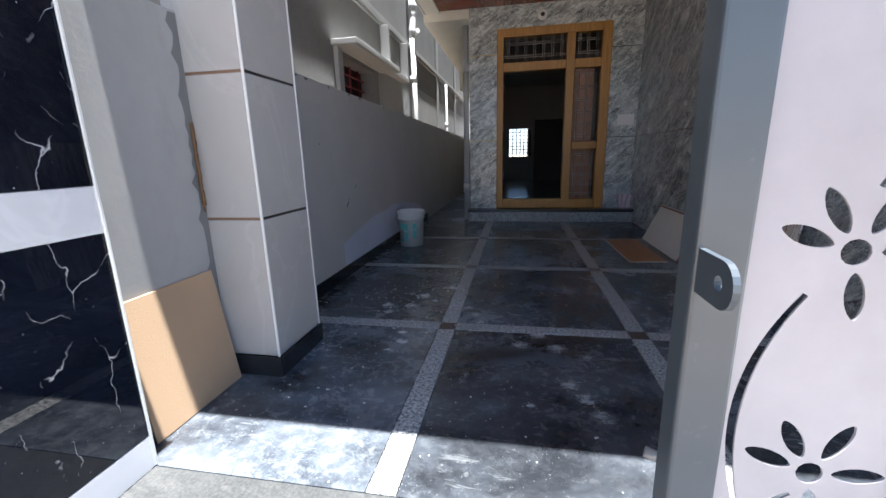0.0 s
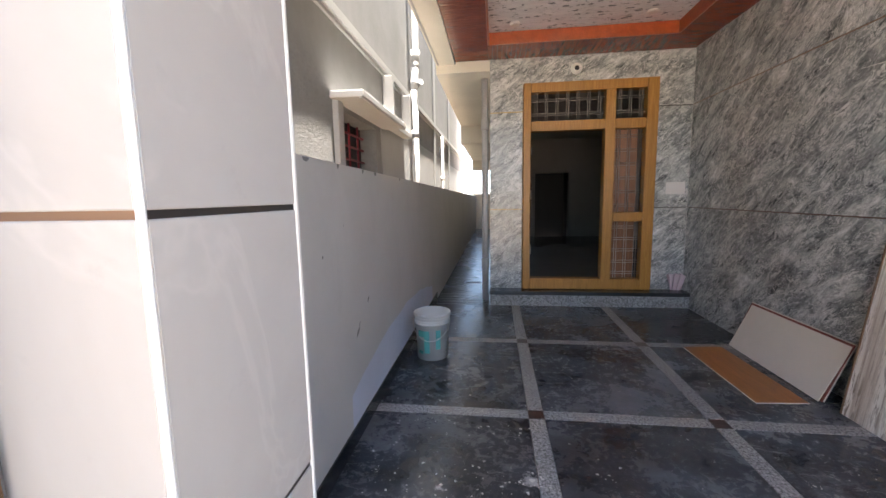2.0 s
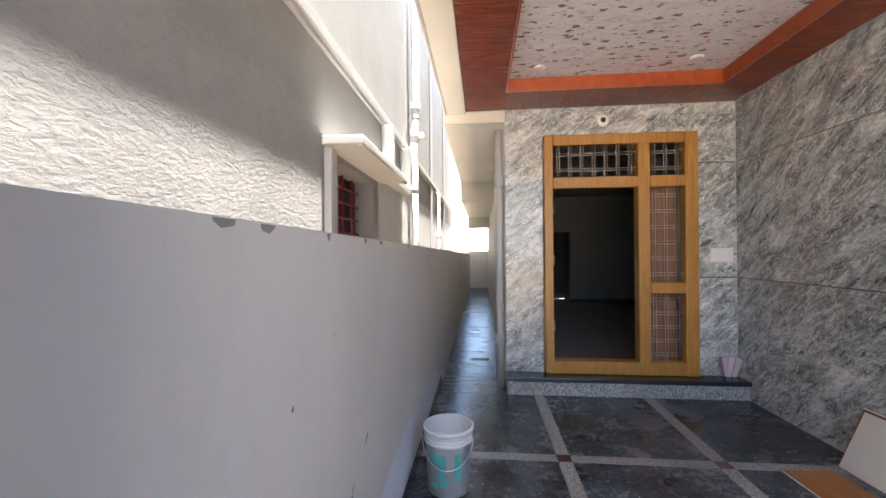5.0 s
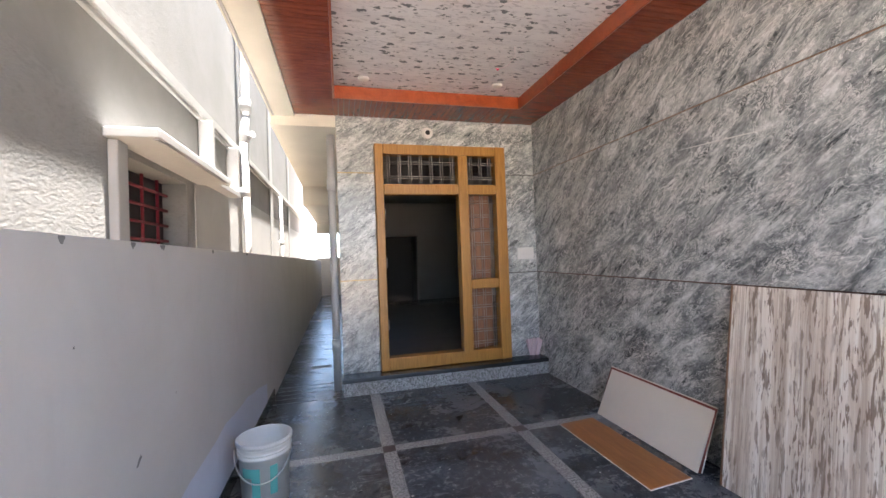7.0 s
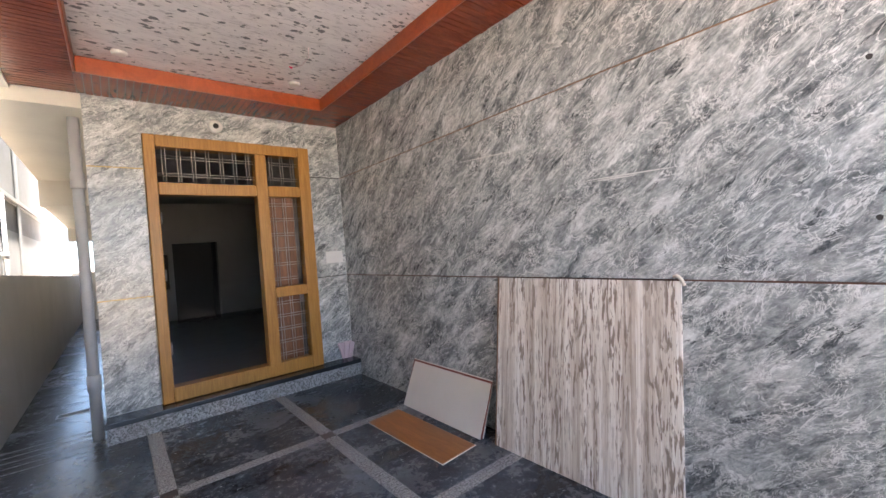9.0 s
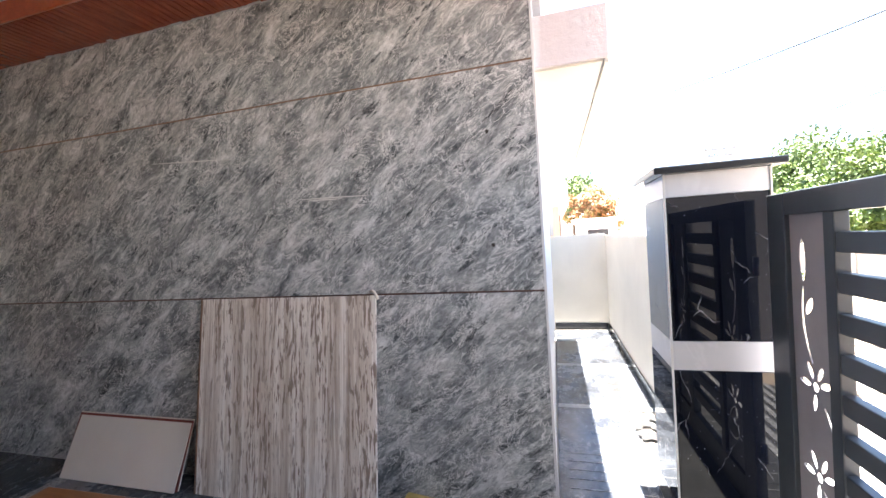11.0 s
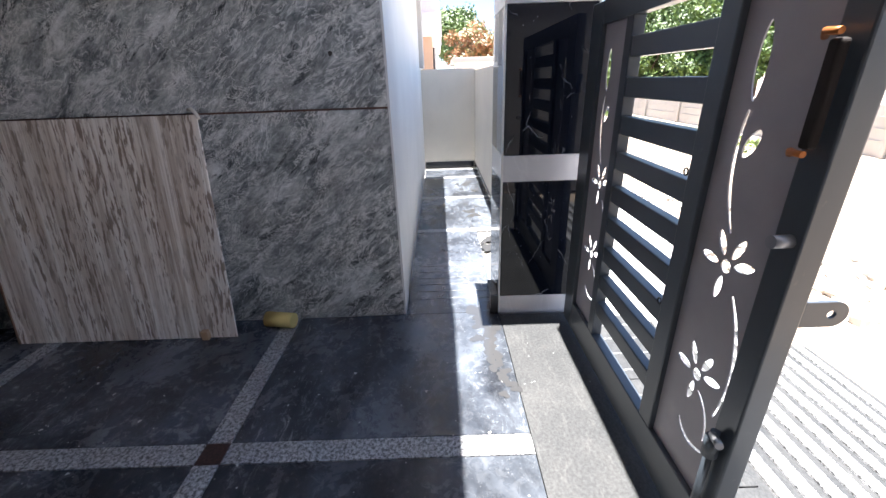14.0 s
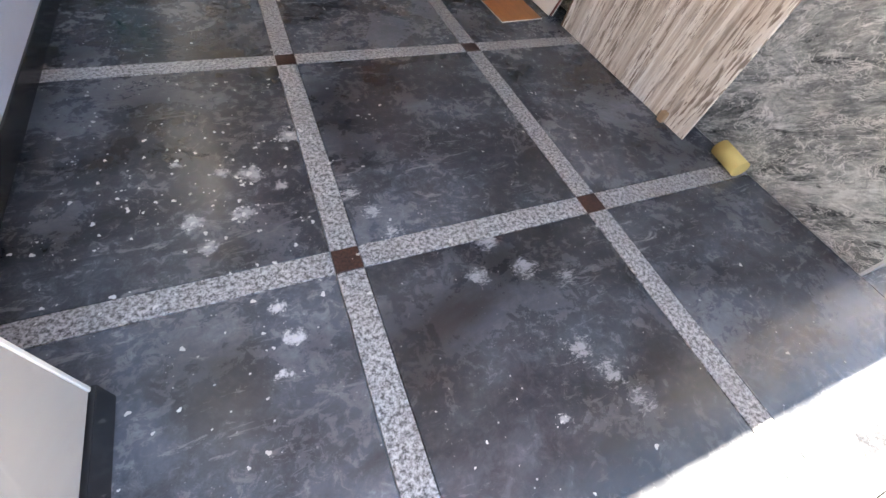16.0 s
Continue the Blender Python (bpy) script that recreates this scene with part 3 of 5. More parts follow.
# ---- house: front wall, right wall ----
wall_front = structure("wall_front", bmesh.new(), WHITE, "front wall clad in grey-green marble tiles", "wall")
bm = bmesh.new()
box(bm, XW, -1.0, YF + 0.012, YF + 0.23, -0.3, 6.0)
box(bm, 0.572, XR + 0.25, YF + 0.012, YF + 0.23, -0.3, 6.0)
box(bm, -1.0, 0.572, YF + 0.012, YF + 0.23, 2.745, 6.0)
box(bm, -1.0, 0.572, YF + 0.012, YF + 0.23, -0.3, 0.19)
bm.to_mesh(wall_front.data)
bm.free()
G1, G2 = 1.215, 2.425
rows = ((0.0, G1 - 0.005), (G1 + 0.005, G2 - 0.005), (G2 + 0.005, ZC + 0.03))
for z0, z1 in rows:
    part("marble_tile", boxed(XW, -1.003, YF, YF + 0.0115, max(z0, 0.19), z1, 0.0015, 1), GREEN, wall_front)
    part("marble_tile", boxed(0.575, XR - 0.001, YF, YF + 0.0115, max(z0, 0.19), z1, 0.0015, 1), GREEN, wall_front)
part("marble_tile", boxed(-1.003, 0.575, YF, YF + 0.0115, 2.747, ZC + 0.03, 0.0015, 1), GREEN, wall_front)
for z in (G1, G2):
    part("groove_strip", boxed(XW + 0.002, -1.003, YF + 0.003, YF + 0.010, z - 0.0045, z + 0.0045), GROOVE_G, wall_front, "gold joint strip")
    part("groove_strip", boxed(0.575, XR - 0.001, YF + 0.003, YF + 0.010, z - 0.0045, z + 0.0045), GROOVE_B, wall_front)
wall_right = structure("wall_right", boxed(XR + 0.012, XR + 0.23, YE, YF, -0.3, 6.0), WHITE, "high side wall clad in grey-green marble tiles", "wall")
for z0, z1 in rows:
    part("marble_tile", boxed(XR, XR + 0.0115, YE, YF - 0.001, z0, z1, 0.0015, 1), GREEN, wall_right)
for z in (G1, G2):
    part("groove_strip", boxed(XR + 0.003, XR + 0.010, YE, YF, z - 0.0045, z + 0.0045), GROOVE_D if z == G1 else GROOVE_R, wall_right, "brown joint strip")
wall_house = structure("wall_house", boxed(XR + 0.232, 6.2, YE + 0.0, YE + 0.23, -0.3, 6.0), WHITE, "white painted front wall of the house", "wall")
structure("wall_return", boxed(XR, XR + 0.231, YE - 0.012, YE - 0.0005, 0.0, 3.3), WHITE, "white painted end of the tiled wall", "wall")
structure("wall_passage", boxed(XW + 0.0, XW + 0.23, YF + 0.232, 16.2, -0.3, 6.0), CREAM, "cream painted side wall of the house", "wall")

# ---- step ----
step = structure("step", boxed(XW, XR - 0.001, 3.95, YF - 0.001, 0.0, 0.142), CONCRETE, "entrance step with speckled riser and black granite top", "step")
part("riser", boxed(XW, XR - 0.001, 3.937, 3.949, 0.001, 0.142, 0.001, 1), SPECK, step, "speckled granite riser")
part("tread", boxed(XW - 0.015, XR - 0.001, 3.915, YF - 0.001, 0.143, 0.188, 0.006, 2), SKIRT, step, "polished black granite tread")

# ---- ceiling of the porch ----
CX0, CX1, CY0, CY1 = -1.43, 0.58, -0.55, 3.62
bm = bmesh.new()
box(bm, -1.84, XR - 0.001, -1.02, YF - 0.001, ZC + 0.12, ZC + 0.20)
structure("ceiling", bm, LEAFY, "recessed white ceiling panel printed with grey leaves", "ceiling")


def planks_x(bm, x0, x1, y0, y1, z, w=0.055):
    """Ceiling planks side by side along y, each running along x."""
    y = y0
    while y < y1 - 0.005:
        e = min(y + w, y1)
        box(bm, x0, x1, y + 0.003, e - 0.003, z, z + 0.012)
        y = e


def planks_y(bm, x0, x1, y0, y1, z, w=0.055):
    x = x0
    while x < x1 - 0.005:
        e = min(x + w, x1)
        box(bm, x + 0.003, e - 0.003, y0, y1, z, z + 0.012)
        x = e


bm = bmesh.new()
planks_x(bm, -1.84, CX0, CY1, YF - 0.002, ZC)
planks_x(bm, -1.84, CX0, CY0, CY1, ZC)
planks_x(bm, -1.84, CX0, -1.02, CY0, ZC)
structure("ceiling_border_left", bm, PVC, "glossy mahogany plastic ceiling planks", "ceiling")
bm = bmesh.new()
planks_y(bm, CX0, CX1, CY1, YF - 0.002, ZC)
planks_y(bm, CX0, CX1, -1.02, CY0, ZC)
structure("ceiling_border_front", bm, PVC_Y, "glossy mahogany plastic ceiling planks", "ceiling")
bm = bmesh.new()
planks_x(bm, CX1, XR - 0.002, -1.02, YF - 0.002, ZC)
structure("ceiling_border_right", bm, PVC, "glossy mahogany plastic ceiling planks", "ceiling")
bm = bmesh.new()
box(bm, -1.84, CX0, -1.02, YF - 0.002, ZC + 0.013, ZC + 0.119)
box(bm, CX1, XR - 0.002, -1.02, YF - 0.002, ZC + 0.013, ZC + 0.119)
box(bm, CX0, CX1, CY1, YF - 0.002, ZC + 0.013, ZC + 0.119)
box(bm, CX0, CX1, -1.02, CY0, ZC + 0.013, ZC + 0.119)
structure("ceiling_core", bm, DARKWOOD, "mahogany ceiling border core", "ceiling")
for nm, b in (("ceiling_trim_a", (CX0, CX0 + 0.018, CY0, CY1)), ("ceiling_trim_b", (CX1 - 0.018, CX1, CY0, CY1)), ("ceiling_trim_c", (CX0 + 0.019, CX1 - 0.019, CY1 - 0.018, CY1)), ("ceiling_trim_d", (CX0 + 0.019, CX1 - 0.019, CY0, CY0 + 0.018))):
    structure(nm, boxed(*b, ZC - 0.012, ZC + 0.118, 0.005, 2), MOULD, "orange-brown ceiling moulding", "trim")
structure("roof_beam_left", boxed(-2.08, -1.842, -1.10, YF + 0.03, ZC - 0.02, 3.55), CREAM, "cream painted roof edge beam", "beam")
part("drip_groove", boxed(-2.065, -2.045, -1.08, YF, ZC - 0.026, ZC - 0.0205), SMOOTH, bpy.data.objects["roof_beam_left"])
structure("roof_slab", boxed(-1.841, 1.5, -1.10, YF + 0.3, 3.262, 3.55), WHITE, "roof slab of the porch", "roof")
# Unseen block above the roof, added to cut skylight on the neighbour's wall.
structure("upper_storey", boxed(-2.08, 1.5, -0.9, 16.2, 3.551, 6.4), CREAM, "unseen upper storey, added to shade the gap between the houses", "wall")
structure("roof_beam_front", boxed(-1.841, XR + 0.24, -1.10, -1.022, 3.04, 3.261), CREAM, "cream roof edge beam", "beam")

# ---- porch pillar ----
pillar = structure("pillar", boxed(-2.13, -1.80, -0.66, -0.285, -0.2, ZC - 0.025), CEMENT, "square porch pillar clad in off-white tiles with dark joints", "pillar")
zs = [0.10, 0.764, 1.373, 1.98, 2.585, ZC - 0.026]
for z0, z1 in zip(zs, zs[1:]):
    part("pillar_tile", boxed(-2.075, -1.797, -0.674, -0.661, z0 + 0.006, z1 - 0.006, 0.002, 1), PILLAR, pillar)
    part("pillar_tile", boxed(-1.799, -1.787, -0.666, -0.284, z0 + 0.006, z1 - 0.006, 0.002, 1), PILLAR, pillar)
    part("pillar_tile", boxed(-2.075, -1.799, -0.284, -0.272, z0 + 0.006, z1 - 0.006, 0.002, 1), PILLAR, pillar)
    if z0 > 0.2:
        part("joint", boxed(-2.075, -1.80, -0.6705, -0.661, z0 - 0.006, z0 + 0.006), GROOVE_R, pillar, "brown joint strip")
        part("joint", boxed(-1.80, -1.7905, -0.661, -0.284, z0 - 0.006, z0 + 0.006), GROOVE_B, pillar, "black joint strip")
part("corner_trim", boxed(-1.7965, -1.7845, -0.6765, -0.6665, 0.10, ZC - 0.03, 0.004, 2), TRIM, pillar, "white corner bead")
part("corner_trim", boxed(-1.796, -1.785, -0.283, -0.270, 0.10, ZC - 0.03, 0.003, 2), TRIM, pillar, "white corner bead")
part("skirting", boxed(-2.075, -1.778, -0.684, -0.662, 0.0, 0.10, 0.002, 1), SKIRT, pillar, "black granite skirting")
part("skirting", boxed(-1.795, -1.776, -0.661, -0.264, 0.0, 0.098, 0.002, 1), SKIRT, pillar, "black granite skirting")


# ---- gate pillars ----
def gate_pillar(x_face, side):
    """side: +1 where the face looks to -x."""
    e = thing("gate_pillar", "gate pillar clad in polished black marble with white bands", "pillar", "gate pillars")
    xa, xb = sorted((x_face, x_face + side * 0.43))
    y0, y1 = -1.70, -1.265
    part("core", boxed(xa + 0.012, xb - 0.012, y0 + 0.012, y1 - 0.012, -0.3, 1.755), BAND, e)
    for z0, z1, mat, nm in ((0.0, 0.115, BAND, "white_band"), (0.117, 0.815, JET, "marble_panel"), (0.817, 0.955, BAND, "white_band"), (0.957, 1.645, JET, "marble_panel"), (1.647, 1.755, BAND, "white_band")):
        f = x_face
        part(nm, boxed(*sorted((f, f + side * 0.0118)), y0 + 0.012, y1 - 0.012, z0, z1, 0.001, 1), mat, e)
        part(nm, boxed(xa + 0.001, xb - 0.001, y1 - 0.0118, y1, z0, z1, 0.001, 1), mat, e)
        part(nm, boxed(xa + 0.001, xb - 0.001, y0, y0 + 0.0118, z0, z1, 0.001, 1), mat, e)
    for y in (y0, y1):
        part("edge_trim", boxed(x_face - 0.004, x_face + 0.004, y - 0.005, y + 0.005, 0.0, 1.755, 0.002, 1), TRIM, e, "white corner bead")
    part("cap", boxed(xa - 0.05, xb + 0.05, y0 - 0.05, y1 + 0.05, 1.756, 1.79, 0.006, 2), SKIRT, e, "black granite cap slab")
    return e


gate_pillar(0.965, 1)
kerb = thing("granite_offcut", "black granite offcut standing against the gate pillar", "granite piece")
part("offcut", boxed(0.955, 1.16, -1.262, -1.215, 0.001, 0.13, 0.003, 1), SKIRT, kerb)
gate_pillar(-1.90, -1)

# ---- passage along the front ----
passage = structure("passage_floor", boxed(XR, 5.5, -1.52, YE - 0.001, -0.3, -0.022), CONCRETE, "wet black granite passage floor with pale strips", "floor")
PX = [XR, 2.46, 3.62, 4.72, 5.30]
for i in range(4):
    slab("passage_slab", PX[i] + (0.04 if i else 0), PX[i + 1] - 0.04, -1.264 if i == 0 else -1.50, YE - 0.012, BLACK)
    slab("passage_strip", PX[i + 1] - 0.04, PX[i + 1] + 0.04, -1.50, YE - 0.012, SPECK, 0.001)
for k in range(6):
    part("rib", boxed(1.16 + k * 0.10, 1.166 + k * 0.10, -1.22, -0.76, 0.0, 0.0025), SPECK, passage)
structure("wall_boundary_front", boxed(1.38, 5.5, -1.64, -1.50, -0.3, 1.45), CREAM, "cream boundary wall along the road", "wall")
part("skirting", boxed(1.40, 5.4, -1.499, -1.485, 0.0, 0.10), SKIRT, bpy.data.objects["wall_boundary_front"], "black granite skirting")
structure("wall_boundary_end", boxed(5.42, 5.55, -1.499, 1.0, -0.3, 1.48), CREAM, "cream boundary wall at the end of the passage", "wall")
part("skirting", boxed(5.405, 5.419, -1.48, YE - 0.012, 0.0, 0.10), SKIRT, bpy.data.objects["wall_boundary_end"], "black granite skirting")
sunshade = thing("sunshade", "concrete sunshade with pink textured face over the front wall", "sunshade")
part("slab", boxed(XR + 0.03, 4.9, -1.062, YE - 0.001, 2.378, 2.648, 0.004, 1), PINK, sunshade)
part("soffit", boxed(XR + 0.045, 4.88, -1.035, YE - 0.002, 2.364, 2.377, 0.002, 1), CREAM, sunshade, "cream soffit")
part("drip_edge", boxed(XR + 0.035, 4.89, -1.061, -1.040, 2.352, 2.377, 0.003, 1), CREAM, sunshade, "cream drip edge")
fin = thing("wall_fin", "pink textured concrete fin above the sunshade", "fin")
part("fin", boxed(4.4, 4.88, -1.05, YE - 0.001, 2.649, 6.0, 0.006, 1), PINK, fin)
for nm, x0, x1, z0, z1, tag in (("window_3", 1.18, 2.5, 2.70, 3.9, "upper window with a grey frame and dark glass"), ("window_4", 5.02, 5.38, 1.49, 2.37, "grey-framed window at the end of the front wall")):
    w3 = tagged(new(nm), tag, "window", kind="structure")
    part("glass", boxed(x0 + 0.05, x1 - 0.05, YE - 0.012, YE - 0.001, z0 + 0.05, z1 - 0.05), GLASSDARK, w3)
    for q in ((x0, x0 + 0.05, z0, z1), (x1 - 0.05, x1, z0, z1), (x0 + 0.051, x1 - 0.051, z1 - 0.05, z1), (x0 + 0.051, x1 - 0.051, z0, z0 + 0.05), ((x0 + x1) / 2 - 0.02, (x0 + x1) / 2 + 0.02, z0 + 0.051, z1 - 0.051)):
        part("frame", boxed(q[0], q[1], YE - 0.06, YE - 0.001, q[2], q[3], 0.004, 1), PVCPIPE, w3)

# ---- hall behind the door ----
structure("hall_floor", boxed(XW + 0.231, 5.0, YF + 0.231, 11.1, 0.10, 0.17), ROOMFLOOR, "polished hall floor, darkened for the dim room", "floor")
structure("hall_ceiling", boxed(XW + 0.231, 5.0, YF + 0.231, 11.1, 3.0, 3.1), ROOM, "white hall ceiling, greyed for the dim room", "ceiling")
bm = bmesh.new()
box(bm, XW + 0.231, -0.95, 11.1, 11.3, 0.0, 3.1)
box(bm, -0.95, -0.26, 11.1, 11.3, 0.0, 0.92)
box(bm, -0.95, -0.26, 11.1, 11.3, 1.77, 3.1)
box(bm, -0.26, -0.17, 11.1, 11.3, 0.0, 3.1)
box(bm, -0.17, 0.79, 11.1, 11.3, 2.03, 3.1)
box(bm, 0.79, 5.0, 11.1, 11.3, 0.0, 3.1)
structure("hall_wall_far", bm, ROOM, "white hall wall, greyed for the dim room, with a dark doorway and a barred window", "wall")
structure("hall_wall_front", boxed(XR + 0.251, 5.2, YF + 0.012, YF + 0.23, 0.0, 3.3), ROOM, "white hall wall, greyed for the dim room", "wall")
structure("hall_wall_right", boxed(5.0, 5.2, YF, 11.3, 0.0, 3.1), ROOM, "white hall wall, greyed for the dim room", "wall")
# Near-black wall colour stands in for the darkness beyond the doorway.
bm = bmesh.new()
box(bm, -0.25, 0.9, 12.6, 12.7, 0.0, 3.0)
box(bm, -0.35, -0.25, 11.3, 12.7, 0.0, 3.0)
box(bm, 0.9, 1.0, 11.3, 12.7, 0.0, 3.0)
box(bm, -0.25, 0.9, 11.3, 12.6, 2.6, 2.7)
structure("inner_room", bm, DARK, "inner room, walls coloured near-black in place of shade", "wall")

# ---- neighbour house ----
XN = -2.88
bm = bmesh.new()
WY0, WY1, WZ0, WZ1 = 2.82, 4.08, 1.2, 2.27
box(bm, XN - 0.25, XN, -4.0, WY0, -0.3, 7.0)
box(bm, XN - 0.25, XN, WY1, 18.0, -0.3, 7.0)
box(bm, XN - 0.25, XN, WY0, WY1, -0.3, WZ0)
box(bm, XN - 0.25, XN, WY0, WY1, WZ1, 7.0)
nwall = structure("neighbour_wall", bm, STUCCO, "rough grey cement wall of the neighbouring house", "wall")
structure("neighbour_ledge", boxed(XN, XN + 0.055, -4.0, 18.0, 3.10, 3.20, 0.008, 1), SMOOTH, "plaster ledge along the neighbouring wall", "ledge")
structure("neighbour_ledge_low", boxed(XN, XN + 0.032, -4.0, 18.0, 3.05, 3.099, 0.006, 1), HOODP, "plaster ledge along the neighbouring wall", "ledge")
structure("neighbour_plaster_low", boxed(XN + 0.0005, XN + 0.012, 4.30, 18, 1.0, 2.459), SMOOTH, "smooth plaster on the neighbouring wall", "wall")
hood = thing("window_hood", "plastered concrete hood over the neighbour's window", "window hood")
part("slab", boxed(XN, -2.55, 2.60, 4.42, 2.322, 2.388, 0.008, 2), HOODP, hood)
part("drip", boxed(-2.60, -2.56, 2.62, 4.40, 2.308, 2.3215, 0.002, 1), HOODP, hood)
part("side_fin", boxed(XN, XN + 0.06, 2.66, 2.80, 0.9, 2.3215, 0.006, 1), HOODP, hood)
shelf = thing("wall_box", "plastered box frame beside the window hood", "wall box")
for nm, bb in (("fin", (4.43, 4.50, 2.36, 3.04)), ("fin", (5.55, 5.62, 2.36, 3.04)), ("base", (4.501, 5.549, 2.36, 2.43))):
    part(nm, boxed(XN + 0.013, XN + 0.16, *bb, 0.006, 1), HOODP, shelf)
for y in (9.0, 12.2):
    structure("neighbour_pilaster_%d" % y, boxed(XN + 0.0125, XN + 0.045, y, y + 0.28, -0.3, 6.9, 0.008, 1), SMOOTH, "plastered pilaster on the neighbouring wall", "pilaster")
nwin = tagged(new("window_1"), "neighbour's window with a dark red iron grille", "window", kind="structure")
part("window_back", boxed(XN - 0.24, XN - 0.215, WY0, WY1, WZ0, WZ1), DARK, nwin)
for k in range(7):
    z = WZ0 + 0.05 + k * 0.15
    part("grille_bar", rod((XN - 0.18, WY0, z), (XN - 0.18, WY1, z), 0.014, 6), GRILLE_RED, nwin)
for k in range(4):
    y = WY0 + 0.15 + k * 0.3
    part("grille_bar", rod((XN - 0.18, y, WZ0), (XN - 0.18, y, WZ1), 0.014, 6), GRILLE_RED, nwin)


def drain_pipe(x, y, z0, z1, r, label, joints=()):
    e = thing("drain_pipe", label, "pipe")
    part("pipe", rod((x, y, z0), (x, y, z1), r, 16), PVCPIPE, e)
    for z in joints:
        part("socket", rod((x, y, z - 0.07), (x, y, z + 0.07), r * 1.22, 16), PVCPIPE, e)
    return e


big_pipe = drain_pipe(-2.75, 6.1, 0.0, 3.25, 0.06, "grey plastic drain pipe on the neighbouring wall", (2.5,))
part("bend", tube([(-2.75, 6.1, 3.25), (-2.75, 6.1, 3.4), (-2.74, 6.16, 3.55), (-2.74, 6.2, 3.7), (-2.74, 6.2, 7.0)], 0.062, 14), PVCPIPE, big_pipe)
part("socket", rod((-2.74, 6.2, 3.75), (-2.74, 6.2, 3.95), 0.078, 16), PVCPIPE, big_pipe)
part("inspection_cap", rod((-2.74, 6.2, 3.35), (-2.62, 6.05, 3.38), 0.05, 12), PVCPIPE, big_pipe)
drain_pipe(-2.80, 10.2, 0.0, 3.05, 0.04, "thin grey drain pipe on the neighbouring wall", (1.9,))
drain_pipe(-1.475, 4.22, 0.0, 2.86, 0.042, "pale drain pipe at the house corner", (2.3, 0.5))

# ---- side passage roof and floor ----
structure("corridor_slab", boxed(-2.09, XW, YF + 0.031, 8.0, 2.94, 3.10), CREAM, "cream balcony slab over the side passage", "slab")
structure("corridor_beam", boxed(-2.09, XW, 8.0, 8.25, 2.55, 3.10), CREAM, "cream beam over the side passage", "beam")
structure("corridor_slab_far", boxed(-2.09, XW, 8.25, 12.5, 2.58, 2.75), CREAM, "cream slab over the side passage", "slab")
structure("corridor_beam_far", boxed(-2.09, XW, 12.5, 12.7, 2.25, 2.75), CREAM, "cream beam over the side passage", "beam")
side_floor = structure("side_passage_floor", boxed(-2.14, XW, 4.401, 16.2, -0.3, -0.022), CONCRETE, "wet granite floor of the side passage", "floor")
slab("passage_slab", XC, XW - 0.001, 3.94, 4.55, BLACK)
slab("passage_slab", XC, XW - 0.001, 4.55, 5.10, BLACK)
for k in range(5):
    part("rib", boxed(XC + 0.02, XW - 0.02, 3.96 + k * 0.135, 3.966 + k * 0.135, 0.0, 0.0025), SPECK, side_floor)
y = 5.10
k = 1
while y < 16:
    e = y + 0.66
    slab("passage_slab", XC, XW - 0.001, y, min(e, 16.2), BLACK)
    y, k = e, k + 1
drain = thing("floor_drain", "dark slotted floor drain in the side passage", "drain")
part("frame", boxed(-1.84, -1.56, 5.22, 5.36, 0.0005, 0.004), STEEL, drain)
part("slot", boxed(-1.82, -1.58, 5.24, 5.34, 0.0042, 0.006), DARK, drain)

# ---- ground outside ----
R = 400
structure("ground", boxed(-R, R, -R, R, -0.9, -0.34), EARTH, "dusty earth road and open ground", "ground")
apron = structure("apron", boxed(-1.9, 0.95, -2.04, -1.721, -0.34, -0.055), CONCRETE, "grey granite apron before the gate", "pavement")
for k in range(5):
    x0 = -1.88 + k * 0.565
    part("apron_tile", boxed(x0, x0 + 0.56, -2.035, -1.725, -0.054, -0.030, 0.002, 1), DUSTY, apron)
    for j in range(4):
        part("apron_rib", boxed(x0 + 0.06 + j * 0.13, x0 + 0.066 + j * 0.13, -2.03, -1.73, -0.030, -0.0275), SPECK, apron)
bm = bmesh.new()
v = box(bm, -1.9, 0.95, -3.25, -2.041, -0.36, -0.05)
for q in v:
    if q.co.z > -0.1 and q.co.y < -3:
        q.co.z = -0.32
ramp_ob = structure("ramp", bm, DUSTY, "ribbed pale granite ramp before the gate", "ramp")
for k in range(10):
    y = -2.12 - k * 0.115
    z = -0.05 - (-2.041 - y) * 0.2233
    bm = boxed(-1.88, 0.93, y - 0.032, y + 0.032, -0.008, 0.012, 0.003, 1)
    bmesh.ops.rotate(bm, verts=bm.verts[:], cent=(0, y, 0), matrix=Matrix.Rotation(radians(12.6), 3, "X"))
    bmesh.ops.translate(bm, verts=bm.verts[:], vec=(0, 0, z))
    part("rib", bm, SPECK, ramp_ob)
structure("pavement", boxed(1.0, 12.0, -3.2, -1.66, -0.34, -0.20, 0.02, 1), CONCRETE, "broken concrete strip along the boundary wall", "pavement")


# ---- gate leaf ----
def petal(cx, cz, length, width, angle):
    pts = []
    for k in range(16):
        s = k / 16 * math.tau
        u = 0.5 * length * math.cos(s)
        w = 0.5 * width * math.sin(s) * (0.62 + 0.38 * abs(math.sin(s)))
        a = radians(angle)
        pts.append((cx + u * math.cos(a) - w * math.sin(a), cz + u * math.sin(a) + w * math.cos(a)))
    return pts


def disc(cx, cz, r):
    return [(cx + r * math.cos(k / 12 * math.tau), cz + r * math.sin(k / 12 * math.tau)) for k in range(12)]


